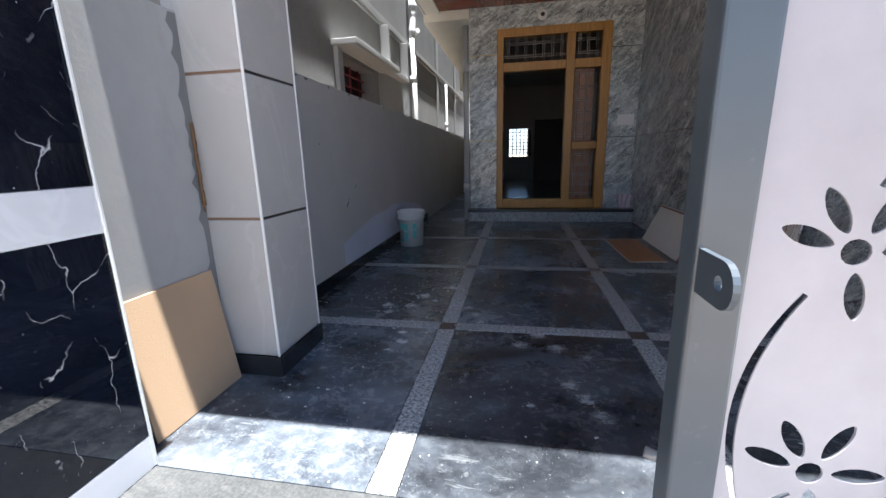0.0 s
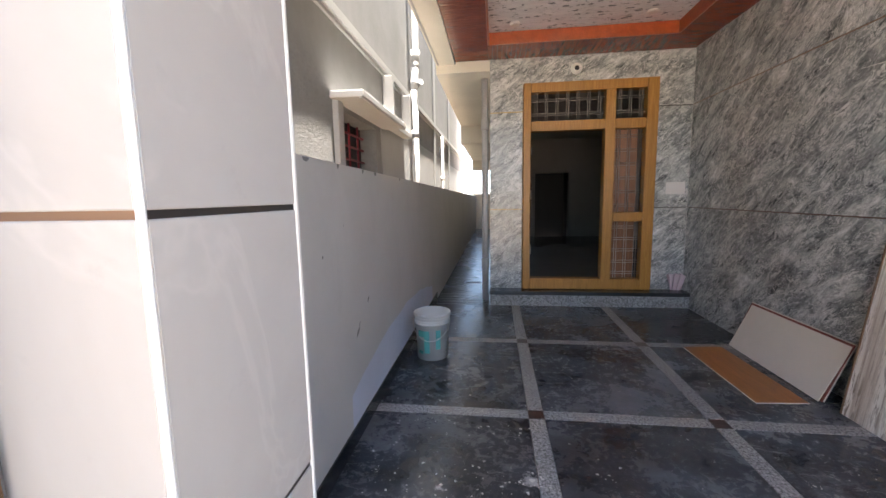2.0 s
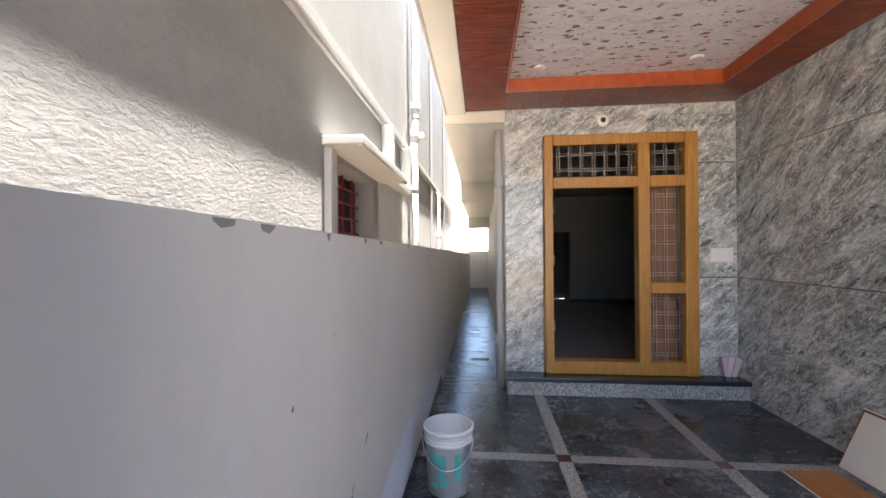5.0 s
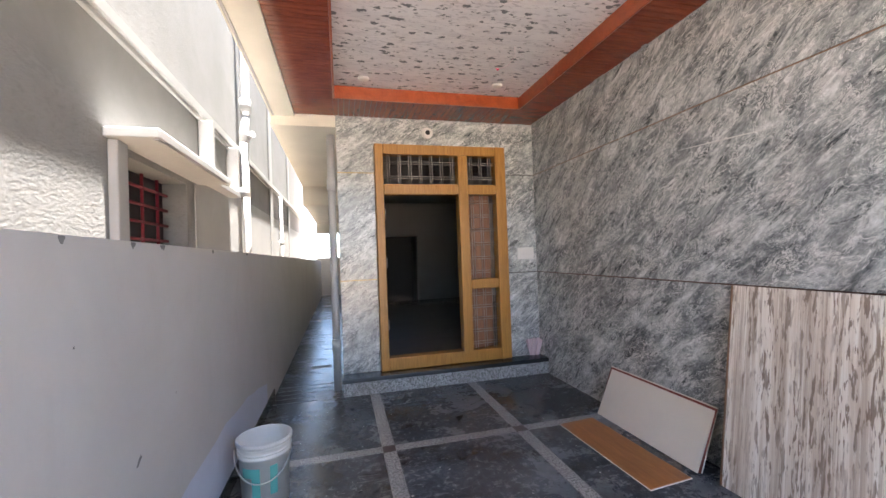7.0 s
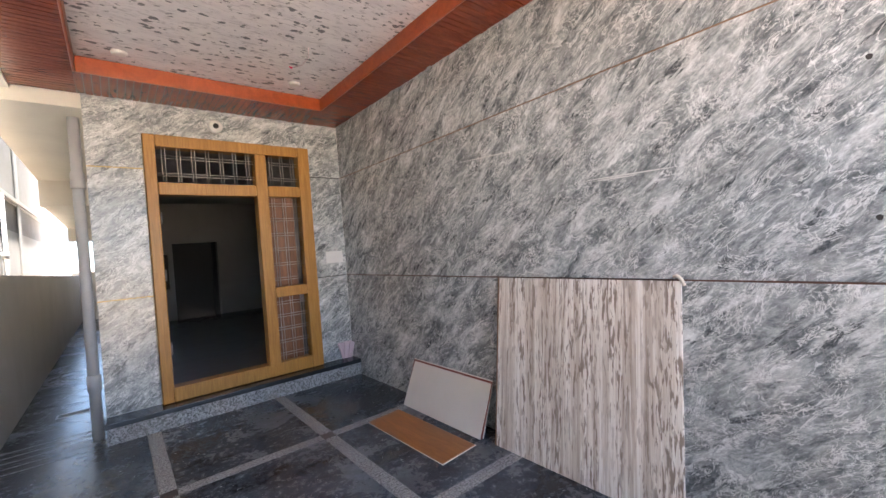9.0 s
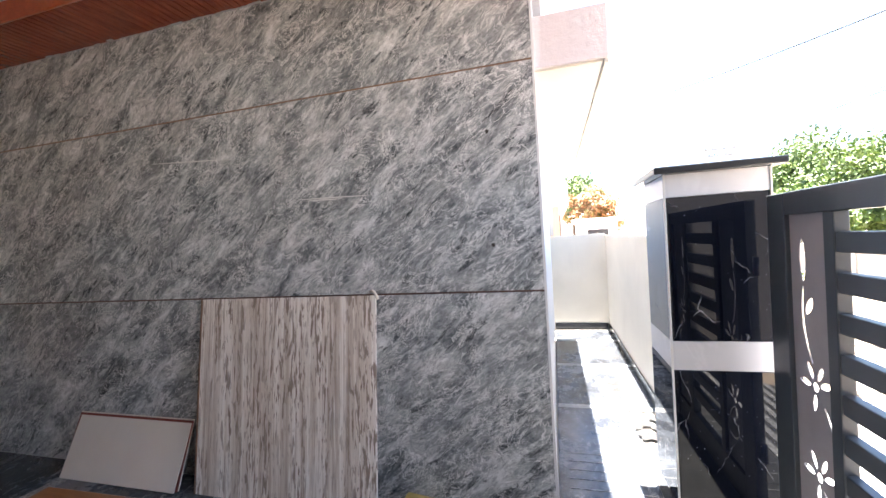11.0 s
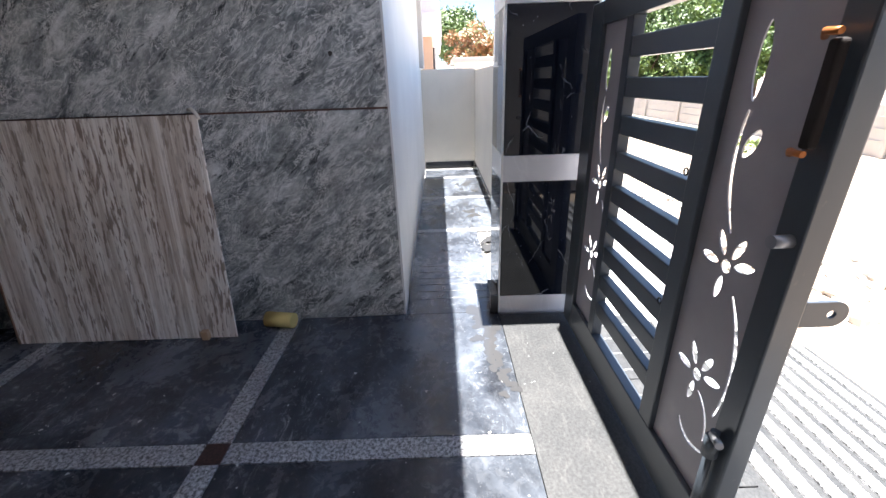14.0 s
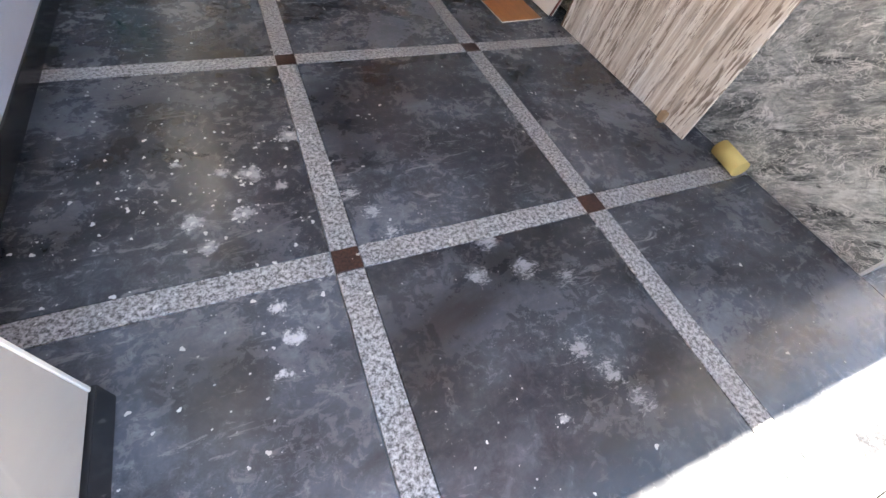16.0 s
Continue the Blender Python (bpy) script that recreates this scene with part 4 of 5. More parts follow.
def stem(points, width):
    n = 20
    def at(s):
        a, b, c = points
        return ((1 - s) ** 2 * a[0] + 2 * s * (1 - s) * b[0] + s * s * c[0], (1 - s) ** 2 * a[1] + 2 * s * (1 - s) * b[1] + s * s * c[1])
    left, right = [], []
    for k in range(n + 1):
        s = k / n
        p, q = at(max(0, s - 0.02)), at(min(1, s + 0.02))
        d = Vector((q[0] - p[0], q[1] - p[1])).normalized()
        w = width * (0.35 + 0.65 * math.sin(math.pi * (0.12 + 0.8 * s)))
        c = at(s)
        left.append((c[0] - d.y * w / 2, c[1] + d.x * w / 2))
        right.append((c[0] + d.y * w / 2, c[1] - d.x * w / 2))
    return left + right[::-1]


def flower(cx, cz, r, turn=0):
    out = [disc(cx, cz, r * 0.24)]
    for k in range(5):
        a = turn + k * 72 + 18
        out.append(petal(cx + math.cos(radians(a)) * r * 0.70, cz + math.sin(radians(a)) * r * 0.70, r * 0.72, r * 0.36, a))
    return out


def cut_panel(name, x0, x1, z0, z1, holes, y, thick, material, parent):
    """A flat panel in the xz plane with shapes cut through it."""
    cu = bpy.data.curves.new(name, "CURVE")
    cu.dimensions = "2D"
    cu.fill_mode = "BOTH"
    cu.extrude = thick / 2
    for pts in [[(x0, z0), (x1, z0), (x1, z1), (x0, z1)]] + holes:
        sp = cu.splines.new("POLY")
        sp.points.add(len(pts) - 1)
        for q, (px, pz) in zip(sp.points, pts):
            q.co = (px, pz, 0, 1)
        sp.use_cyclic_u = True
    tmp = new("tmp", cu)
    bpy.context.view_layer.update()
    me = bpy.data.meshes.new_from_object(tmp.evaluated_get(bpy.context.evaluated_depsgraph_get()))
    bpy.data.objects.remove(tmp)
    me.transform(Matrix.Translation((0, y, 0)) @ Matrix.Rotation(radians(90), 4, "X"))
    me.materials.clear()
    me.materials.append(material)
    ob = new(name, me)
    ob.parent = parent
    return ob


gate = thing("gate_leaf", "slate-grey steel gate leaf with flower cut-outs, closed", "gate")
ya, yb = -1.678, -1.632
YP = -1.652
GX = (0.86, 0.73, 0.493, 0.437, -0.048, -0.122, -0.388, -0.455)
GZ0, GZ1, GZB, GZT = 0.04, 1.615, 0.195, 1.525
part("hinge_stile", boxed(GX[1], GX[0], ya, yb, GZ0, GZ1 - 0.001, 0.004, 2), GATE, gate)
part("stile", boxed(GX[3], GX[2], ya, yb, GZB, GZT, 0.004, 2), GATE, gate)
part("stile", boxed(GX[5], GX[4], ya, yb, GZB, GZT, 0.004, 2), GATE, gate)
part("end_stile", boxed(GX[7], GX[6], ya - 0.005, yb + 0.005, GZ0, GZ1, 0.005, 2), GATE, gate)
part("top_rail", boxed(GX[6], GX[1], ya, yb, GZT, GZ1, 0.004, 2), GATE, gate)
part("bottom_rail", boxed(GX[6], GX[1], ya, yb, GZ0, GZB, 0.004, 2), GATE, gate)
for k in range(9):
    z1 = 1.457 - k * 0.135
    part("bar", boxed(GX[4], GX[3], ya + 0.004, yb - 0.004, z1 - 0.068, z1, 0.004, 2), GATE, gate)


def garland(f):
    """Flower garland cut-outs; f maps the panel's own coordinate to x."""
    def m(pts):
        return [(f(p[0]), p[1]) for p in pts]
    out = [petal(-0.202, 1.35, 0.165, 0.038, 90), stem([(-0.200, 1.25), (-0.165, 1.10), (-0.240, 0.965)], 0.013), petal(-0.232, 1.178, 0.078, 0.036, 122)]
    for cx, cz in ((-0.252, 0.880), (-0.252, 0.540)):
        out.append(disc(cx, cz, 0.018))
        for a in (62, 118, 178, 262, 20):
            rr = 0.062
            out.append(petal(cx - math.cos(radians(a)) * rr, cz + math.sin(radians(a)) * rr, 0.068, 0.025, 180 - a))
    out.append(stem([(-0.30, 0.82), (-0.40, 0.67), (-0.345, 0.475)], 0.014))
    out.append(stem([(-0.272, 0.50), (-0.34, 0.46), (-0.335, 0.375)], 0.012))
    out.append(stem([(-0.225, 0.36), (-0.265, 0.295), (-0.345, 0.34)], 0.014))
    return [m(p) for p in out]


cut_panel("cut_panel", GX[6], GX[5], GZB, GZT, garland(lambda x: x), YP, 0.004, GATE_OUT, gate)
cut_panel("cut_panel", GX[2], GX[1], GZB, GZT, garland(lambda x: 0.598 + (x + 0.258)), YP, 0.004, GATE_OUT, gate)
pull = part("pull_handle", boxed(-0.434, -0.406, -1.620, -1.600, 1.198, 1.380, 0.007, 3), HANDLE, gate, "dark pull handle")
for z in (1.19, 1.39):
    part("bracket", tube([(-0.385, -1.612, z - 0.006), (-0.398, -1.600, z + 0.002), (-0.415, -1.598, z), (-0.43, -1.598, z)], 0.0065, 8), RUST, pull, "copper-coloured bracket")
part("tube_stub", rod((-0.43, -1.628, 1.02), (-0.43, -1.588, 1.02), 0.014, 14), GALV, gate, "cut steel tube")
for z in (1.075, 0.655):
    part("hook_ring", tube([(GX[4] + 0.012 + 0.010 * math.cos(q), yb - 0.002, z + 0.010 * math.sin(q)) for q in [k * math.tau / 12 for k in range(13)]], 0.0028, 6), DARK, gate, "small black wire ring")
bolt = part("drop_bolt", rod((-0.415, -1.61, 0.02), (-0.415, -1.61, 0.50), 0.011, 10), GATE, gate)
for z in (0.10, 0.42):
    part("keeper", rod((-0.415, -1.61, z), (-0.415, -1.61, z + 0.06), 0.019, 12), GATE, bolt)
part("bolt_knob", rod((-0.415, -1.605, 0.49), (-0.46, -1.59, 0.50), 0.010, 10), GALV, bolt, "bare steel bolt knob")
bm = bmesh.new()
ring_o = [(0.0, -0.03)] + [(0.065 + 0.03 * math.cos(a), 0.03 * math.sin(a)) for a in [radians(-90 + 18 * k) for k in range(11)]] + [(0.0, 0.03)]
ring_i = [(0.06 + 0.010 * math.cos(a), 0.010 * math.sin(a)) for a in [math.tau * k / 12 - math.pi / 2 for k in range(12)]]
front, rear = [], []
for xx, store in ((-0.452, front), (-0.444, rear)):
    for loop in (ring_o, ring_i):
        store.append([bm.verts.new((xx, -1.684 - p[0], 0.86 + p[1])) for p in loop])
for store in (front, rear):
    edges = []
    for loop in store:
        for k in range(len(loop)):
            edges.append(bm.edges.new((loop[k], loop[(k + 1) % len(loop)])))
    bmesh.ops.triangle_fill(bm, edges=edges, use_beauty=True)
for lf, lr in zip(front, rear):
    for k in range(len(lf)):
        bm.faces.new((lf[k], lf[(k + 1) % len(lf)], lr[(k + 1) % len(lf)], lr[k]))
part("lock_lug", bm, GATE, gate)
for z in (0.35, 1.25):
    part("hinge", rod((0.885, -1.66, z), (0.885, -1.66, z + 0.09), 0.014, 12), GATE, gate)


# ---- door ----
door = tagged(new("door_1"), "teak door frame with barred side light, doorway open", "door", kind="structure")
FY0, FY1 = 4.06, 4.20
DX = (-1.0, -0.905, -0.03, 0.09, 0.41, 0.572)
part("post", boxed(DX[0], DX[1], FY0, FY1, 0.19, 2.745, 0.010, 2), TEAK, door)
part("post", boxed(DX[2], DX[3] - 0.0, FY0, FY1, 0.29, 2.63, 0.010, 2), TEAK, door)
part("post", boxed(DX[4] + 0.03, DX[5], FY0, FY1, 0.19, 2.745, 0.010, 2), TEAK, door)
part("head", boxed(DX[1], DX[4] + 0.03, FY0 + 0.001, FY1, 2.63, 2.744, 0.010, 2), TEAK, door)
part("sill", boxed(DX[1], DX[4] + 0.03, FY0 + 0.001, FY1, 0.191, 0.33, 0.010, 2), TEAK, door)
part("transom", boxed(DX[1], DX[2], FY0 + 0.002, FY1, 2.17, 2.29, 0.010, 2), TEAK, door)
part("transom", boxed(DX[3], DX[4] + 0.03, FY0 + 0.002, FY1, 2.17, 2.29, 0.010, 2), TEAK, door)
part("mid_rail", boxed(DX[3], DX[4] + 0.03, FY0 + 0.002, FY1, 1.05, 1.165, 0.010, 2), TEAK, door)


def grille(x0, x1, z0, z1, nx, nz):
    y = FY0 + 0.06
    for k in range(nx):
        for d in (-0.014, 0.014):
            x = x0 + (k + 0.5) * (x1 - x0) / nx + d
            part("grille_bar", rod((x, y, z0), (x, y, z1), 0.0040, 6), BAR, door)
    for k in range(nz):
        for d in (-0.014, 0.014):
            z = z0 + (k + 0.5) * (z1 - z0) / nz + d
            part("grille_bar", rod((x0, y + 0.009, z), (x1, y + 0.009, z), 0.0040, 6), BAR, door)


grille(DX[1], DX[2], 2.29, 2.63, 7, 2)
grille(DX[3], DX[4] + 0.03, 2.29, 2.63, 3, 2)
grille(DX[3], DX[4] + 0.03, 1.165, 2.17, 3, 6)
grille(DX[3], DX[4] + 0.03, 0.33, 1.05, 3, 5)
part("plywood_panel", boxed(DX[3] - 0.02, DX[4] - 0.03, FY1 - 0.03, FY1 - 0.012, 0.33, 2.17), PLYWOOD, door, "brown plywood behind the bars")

for z in (0.70, 1.40, 1.95):
    part("hinge", boxed(DX[1] + 0.0005, DX[1] + 0.006, FY0 + 0.02, FY0 + 0.055, z - 0.055, z + 0.055, 0.002, 1), STEEL, door, "bare steel hinge leaf")
    part("hinge_pin", rod((DX[1] + 0.008, FY0 + 0.018, z - 0.055), (DX[1] + 0.008, FY0 + 0.018, z + 0.055), 0.006, 8), STEEL, door, "bare steel hinge pin")

# ---- things in the porch ----


def plank(name, corner, along, up, length, height, thick, material, parent=None, label="", bevel=0.002):
    """A board: from one corner, its length along one direction, its height up another."""
    a, u = Vector(along).normalized(), Vector(up).normalized()
    n = a.cross(u).normalized()
    bm = boxed(0, length, 0, height, 0, thick, bevel, 1)
    m = Matrix((a, u, n)).transposed().to_4x4()
    m.translation = Vector(corner)
    bmesh.ops.transform(bm, matrix=m, verts=bm.verts[:])
    return part(name, bm, material, parent, label)


# travertine tile leaning on the wall
trav = thing("leaning_tile", "large striped beige travertine tile leaning on the marble wall", "tile")
plank("tile_face", (0.805, 1.53, 0.002), (0, -1, 0), (0.16, 0, 1.215), 1.262, 1.222, 0.010, TRAV, trav)
plank("tile_edge", (0.803, 1.534, 0.002), (0, -1, 0), (0.16, 0, 1.215), 0.014, 1.221, 0.0125, GROOVE_R, trav, "rough brown tile edge")
tie = thing("tape_scrap", "scrap of pale tape on the corner of the tile", "tape")
part("tape", tube([(0.958, 0.302, 1.236), (0.950, 0.284, 1.242), (0.940, 0.262, 1.226), (0.930, 0.245, 1.196)], 0.009, 8), SHEET, tie)
clip = thing("wood_wedge", "small wooden wedge under the tile", "wedge")
part("wedge", boxed(0.77, 0.802, 0.42, 0.46, 0.001, 0.06, 0.004, 1), CARD, clip)

# board and sheet leaning low on the wall
sheet = thing("leaning_sheet", "beige laminate board with red edge leaning low on the wall", "board")
plank("sheet_face", (0.775, 2.70, 0.003), (0.0, -1.0, 0), (0.17, 0, 0.38), 1.03, 0.415, 0.008, SHEET, sheet)
sheet2 = thing("leaning_sheet", "red-edged board leaning behind the beige board", "board")
plank("sheet_face", (0.802, 2.72, 0.003), (0.0, -1.0, 0), (0.155, 0, 0.40), 1.06, 0.428, 0.008, SHEET, sheet2)
plank("veneer", (0.790, 2.715, 0.003), (0.0, -1.0, 0), (0.158, 0, 0.395), 1.055, 0.424, 0.005, EDGE_RED, sheet2, "dark red veneer")
lam = thing("laminate_board", "orange wood-grain laminate board lying on the floor", "board")
plank("board", (0.34, 2.60, 0.003), (0.02, -1.0, 0), (1, 0.08, 0), 0.99, 0.33, 0.009, LAMINATE, lam)
plank("cut_edge", (0.335, 2.604, 0.0025), (0.02, -1.0, 0), (1, 0.08, 0), 1.0, 0.342, 0.005, TRIM, lam, "pale cut edge")

# brown board on the left
brown = thing("brown_board", "sandy brown fibreboard leaning on the wall", "board")
plank("board", (-1.985, -1.18, 0.002), (0, 1, 0), (-0.075, 0, 0.545), 0.47, 0.54, 0.008, CARD, brown)

# coir fibre stuck in the joint beside the pillar
coir = thing("coir_fibre", "tuft of brown coir fibre caught in the pillar joint", "fibre")
rnd = random.Random(31)
fbm = bmesh.new()
for k in range(16):
    z0 = 0.80 + 0.18 * rnd.random()
    pts = [(-2.052 + 0.012 * rnd.random(), -0.688 - 0.012 * rnd.random(), z0 + 0.05 * j) for j in range(5)]
    q = tube(pts, 0.0035, 5)
    me = bpy.data.meshes.new("fibre")
    q.to_mesh(me)
    q.free()
    fbm.from_mesh(me)
    bpy.data.meshes.remove(me)
part("tuft", fbm, COIR, coir)

# bucket
bucket = thing("paint_bucket", "dirty white plastic paint bucket with a teal print", "bucket")
bx, by = -1.895, 2.24
part("body", lathe([(0.0, 0.012), (0.108, 0.012), (0.110, 0.0), (0.116, 0.0), (0.128, 0.27), (0.137, 0.272), (0.137, 0.285), (0.131, 0.288), (0.134, 0.33), (0.143, 0.332), (0.144, 0.352), (0.139, 0.357), (0.132, 0.352), (0.113, 0.02), (0.0, 0.02)], 32, (bx, by, 0.002)), BUCKET, bucket)
for z in (0.292, 0.318):
    part("rim_ring", lathe([(0.131, z), (0.138, z + 0.002), (0.138, z + 0.010), (0.131, z + 0.012)], 32, (bx, by, 0.002)), BUCKET, bucket)
for z0, z1, a0, a1 in ((0.185, 0.235, -138, -92), (0.06, 0.186, -112, -92), (0.09, 0.24, -70, -52), (0.05, 0.075, -140, -118)):
    bm = bmesh.new()
    cols = []
    for k in range(9):
        a = radians(a0 + (a1 - a0) * k / 8)
        col = []
        for z in (z0, z1):
            r = 0.1175 + 0.012 * z / 0.27
            col.append(bm.verts.new((bx + r * math.cos(a), by + r * math.sin(a), z)))
        cols.append(col)
    for p, q in zip(cols, cols[1:]):
        bm.faces.new((p[0], q[0], q[1], p[1]))
    part("print", bm, TEAL, bucket, "worn teal print")
hpts = [(bx + 0.143 * math.cos(a), by - 0.143 * math.sin(a) * 0.75 - 0.03, 0.31 - 0.15 * math.sin(a)) for a in [math.pi * k / 16 for k in range(17)]]
part("handle", tube(hpts, 0.0035, 6), STEEL, bucket, "thin wire handle")

bucket.matrix_basis = Matrix.Translation((bx, by, 0)) @ Matrix.Diagonal((1.13, 1.13, 1.13, 1)) @ Matrix.Translation((-bx, -by, 0))

# sponge roll
sponge = thing("sponge_roll", "yellow sponge roll lying at the wall foot", "roll")
part("roll", rod((0.91, 0.13, 0.047), (0.88, -0.04, 0.047), 0.045, 20), YELLOW, sponge)

# switch plate, camera, packet
plate = thing("switch_plate", "white switch plate on the marble wall", "switch")
part("plate", boxed(0.72, 0.94, YF - 0.012, YF - 0.0005, 1.375, 1.52, 0.004, 2), PLASTIC, plate)
for k in range(6):
    part("switch", boxed(0.735 + k * 0.033, 0.762 + k * 0.033, YF - 0.016, YF - 0.0125, 1.43, 1.468, 0.002, 1), PLASTIC, plate)
cctv = thing("dome_camera", "small white dome camera over the door", "camera")
part("base", lathe([(0.0, 0.0), (0.066, 0.0), (0.066, 0.02), (0.056, 0.036), (0.030, 0.042), (0.0, 0.042)], 24), PLASTIC, cctv)
part("dome", lathe([(0.028, 0.043), (0.026, 0.052), (0.016, 0.062), (0.0, 0.066)], 20), DARK, cctv, "dark red dome")
cctv.matrix_basis = pose(-0.37, YF - 0.0005, 2.90, 90, 0, 0)
packet = thing("paper_packet", "crumpled pink and white packet standing in the corner", "packet")
bm = bmesh.new()
rnd = random.Random(5)
a = [bm.verts.new((0.80 + 0.15 * k / 6 + (0.03 if k in (0,) else 0), 4.10 - 0.02 * (k % 2), 0.19)) for k in range(7)]
b = [bm.verts.new((0.76 + 0.22 * k / 6, 4.09 - 0.03 * ((k + 1) % 2), 0.37 + 0.03 * rnd.random())) for k in range(7)]
c = [bm.verts.new((q.co.x, q.co.y + 0.02, q.co.z)) for q in b]
d = [bm.verts.new((q.co.x, q.co.y + 0.02, q.co.z)) for q in a]
for p, q in ((a, b), (b, c), (c, d), (d, a)):
    for k in range(6):
        bm.faces.new((p[k], p[k + 1], q[k + 1], q[k]))
part("paper", bm, PAPER, packet)

# ceiling fittings
for x, y in ((-1.14, 3.40), (0.20, 3.34)):
    spot = thing("ceiling_spot", "round white ceiling light fitting", "light fitting", "ceiling lights")
    part("ring", lathe([(0.0, 0.0), (0.040, 0.0), (0.052, 0.006), (0.055, 0.018)], 24, (x, y, ZC + 0.101)), PLASTIC, spot)
bulb = thing("hanging_wire", "pink wire ends hanging from the ceiling", "wire")
part("wire", tube([(0.06, 2.60, ZC + 0.12), (0.065, 2.62, ZC + 0.05), (0.03, 2.68, ZC + 0.0), (-0.03, 2.74, ZC - 0.01)], 0.003, 6), PAPER, bulb)
part("wire_end", tube([(-0.03, 2.74, ZC - 0.01), (-0.05, 2.76, ZC + 0.0), (-0.04, 2.74, ZC - 0.02)], 0.006, 6), paint("pink_tape", (0.75, 0.08, 0.18), 0.5), bulb)


# ---- outside ----
def tree(x, y, height, crown, leaf, seed, z=-0.34, clumps=46, leaves=70):
    rnd = random.Random(seed)
    e = thing("tree", "leafy green roadside tree" if leaf == LEAF else "tree with orange blossom", "tree", "trees")
    top = Vector((x, y, z + height * 0.45))
    part("trunk", rod((x, y, z), top, 0.16, 10, 0.09), BARK, e)
    cbm, lbm = bmesh.new(), bmesh.new()
    centre = Vector((x, y, z + height * 0.66))
    for k in range(clumps):
        d = Vector((rnd.gauss(0, 1), rnd.gauss(0, 1), rnd.gauss(0, 0.8))).normalized() * (0.45 + 0.55 * rnd.random())
        c = centre + Vector((d.x * crown, d.y * crown, d.z * height * 0.34))
        if k % 4 == 0:
            q = rod(top, c, 0.05, 5, 0.012)
            me = bpy.data.meshes.new("t")
            q.to_mesh(me)
            lbm.from_mesh(me)
            bpy.data.meshes.remove(me)
            q.free()
        rr = crown * (0.20 + 0.16 * rnd.random())
        for i in range(leaves * 2):
            o = Vector((rnd.gauss(0, 1), rnd.gauss(0, 1), rnd.gauss(0, 0.8)))
            o = c + o.normalized() * rr * rnd.random() ** 0.4
            u = Vector((rnd.gauss(0, 1), rnd.gauss(0, 1), rnd.gauss(0, 1))).normalized()
            w = u.orthogonal().normalized()
            s = 0.06 + 0.07 * rnd.random()
            vs = [cbm.verts.new(o + t) for t in (u * s, w * s * 0.5, -u * s, -w * s * 0.5)]
            cbm.faces.new(vs)
    part("limbs", lbm, BARK, e)
    me = bpy.data.meshes.new("crown")
    cbm.to_mesh(me)
    cbm.free()
    me.materials.append(leaf)
    new("crown", me).parent = e
    return e


# trees, walls and houses over the road
tree(21.5, -13.0, 5.3, 3.2, LEAF, 1, clumps=110, leaves=170)
tree(24.0, -10.2, 4.3, 2.0, LEAF, 2, clumps=50, leaves=150)
tree(21.5, -17.6, 4.9, 2.2, LEAF, 3, clumps=50, leaves=150)
tree(18.0, -16.5, 4.4, 1.8, LEAF, 6, clumps=44, leaves=150)
tree(30.0, -2.2, 6.4, 2.2, LEAF, 4, clumps=50, leaves=150)
tree(23.5, -3.0, 4.6, 1.5, FLAME, 5, clumps=44, leaves=80)
for bx_, by_, bh_, bs_ in ((19.0, -10.6, 2.9, 31), (21.0, -12.2, 3.2, 32), (22.5, -15.4, 3.4, 33), (18.5, -14.0, 2.8, 34)):
    tree(bx_, by_, bh_, 1.9, LEAF, bs_, clumps=50, leaves=130)
far_wall = structure("wall_across_road", boxed(6.0, 40.0, -9.6, -9.45, -0.34, 0.62), CONCRETE, "grey precast wall across the road", "wall")
for k in range(12):
    part("post", boxed(6.5 + k * 2.4, 6.62 + k * 2.4, -9.44, -9.38, -0.34, 0.70, 0.01, 1), CONCRETE, far_wall)
for j in range(3):
    part("panel_ridge", boxed(6.0, 40.0, -9.45, -9.425, -0.06 + j * 0.22, -0.03 + j * 0.22), CONCRETE, far_wall)
rnd = random.Random(21)
gbm = bmesh.new()
for k in range(2600):
    x, y = 7 + rnd.random() * 16, -8.9 + abs(rnd.gauss(0, 0.7))
    h, a = 0.03 + 0.08 * rnd.random(), rnd.random() * 6.3
    d = Vector((math.cos(a), math.sin(a), 0)) * 0.03
    o = Vector((x, y, -0.34))
    gbm.faces.new([gbm.verts.new(q) for q in (o - d, o + d, o + Vector((rnd.gauss(0, 0.04), rnd.gauss(0, 0.04), h)))])
tagged(part("grass", gbm, GRASS), "rough green grass beside the road", "grass", kind="stuff")
bm = bmesh.new()
for k in range(700):
    x, y = 1.2 + rnd.random() * 9, -3.1 - abs(rnd.gauss(0, 0.8))
    r = 0.015 + 0.05 * rnd.random() ** 3
    v = box(bm, x - r, x + r, y - r * 0.8, y + r * 0.8, -0.345, -0.34 + r * 1.1)
    for q in v:
        q.co += Vector((rnd.gauss(0, r * 0.3), rnd.gauss(0, r * 0.3), rnd.gauss(0, r * 0.15)))
tagged(part("rubble", bm, CONCRETE), "broken stones and rubble along the road", "rubble", kind="stuff")
hose = thing("hose", "pale hose lying in a loop on the ground", "hose")
part("loop", tube([(3.1 + 0.75 * math.cos(a) + 0.05 * math.sin(3 * a), -3.3 + 0.45 * math.sin(a), -0.30) for a in [0.2 + 0.25 * k for k in range(25)]], 0.014, 6), PLASTIC, hose)

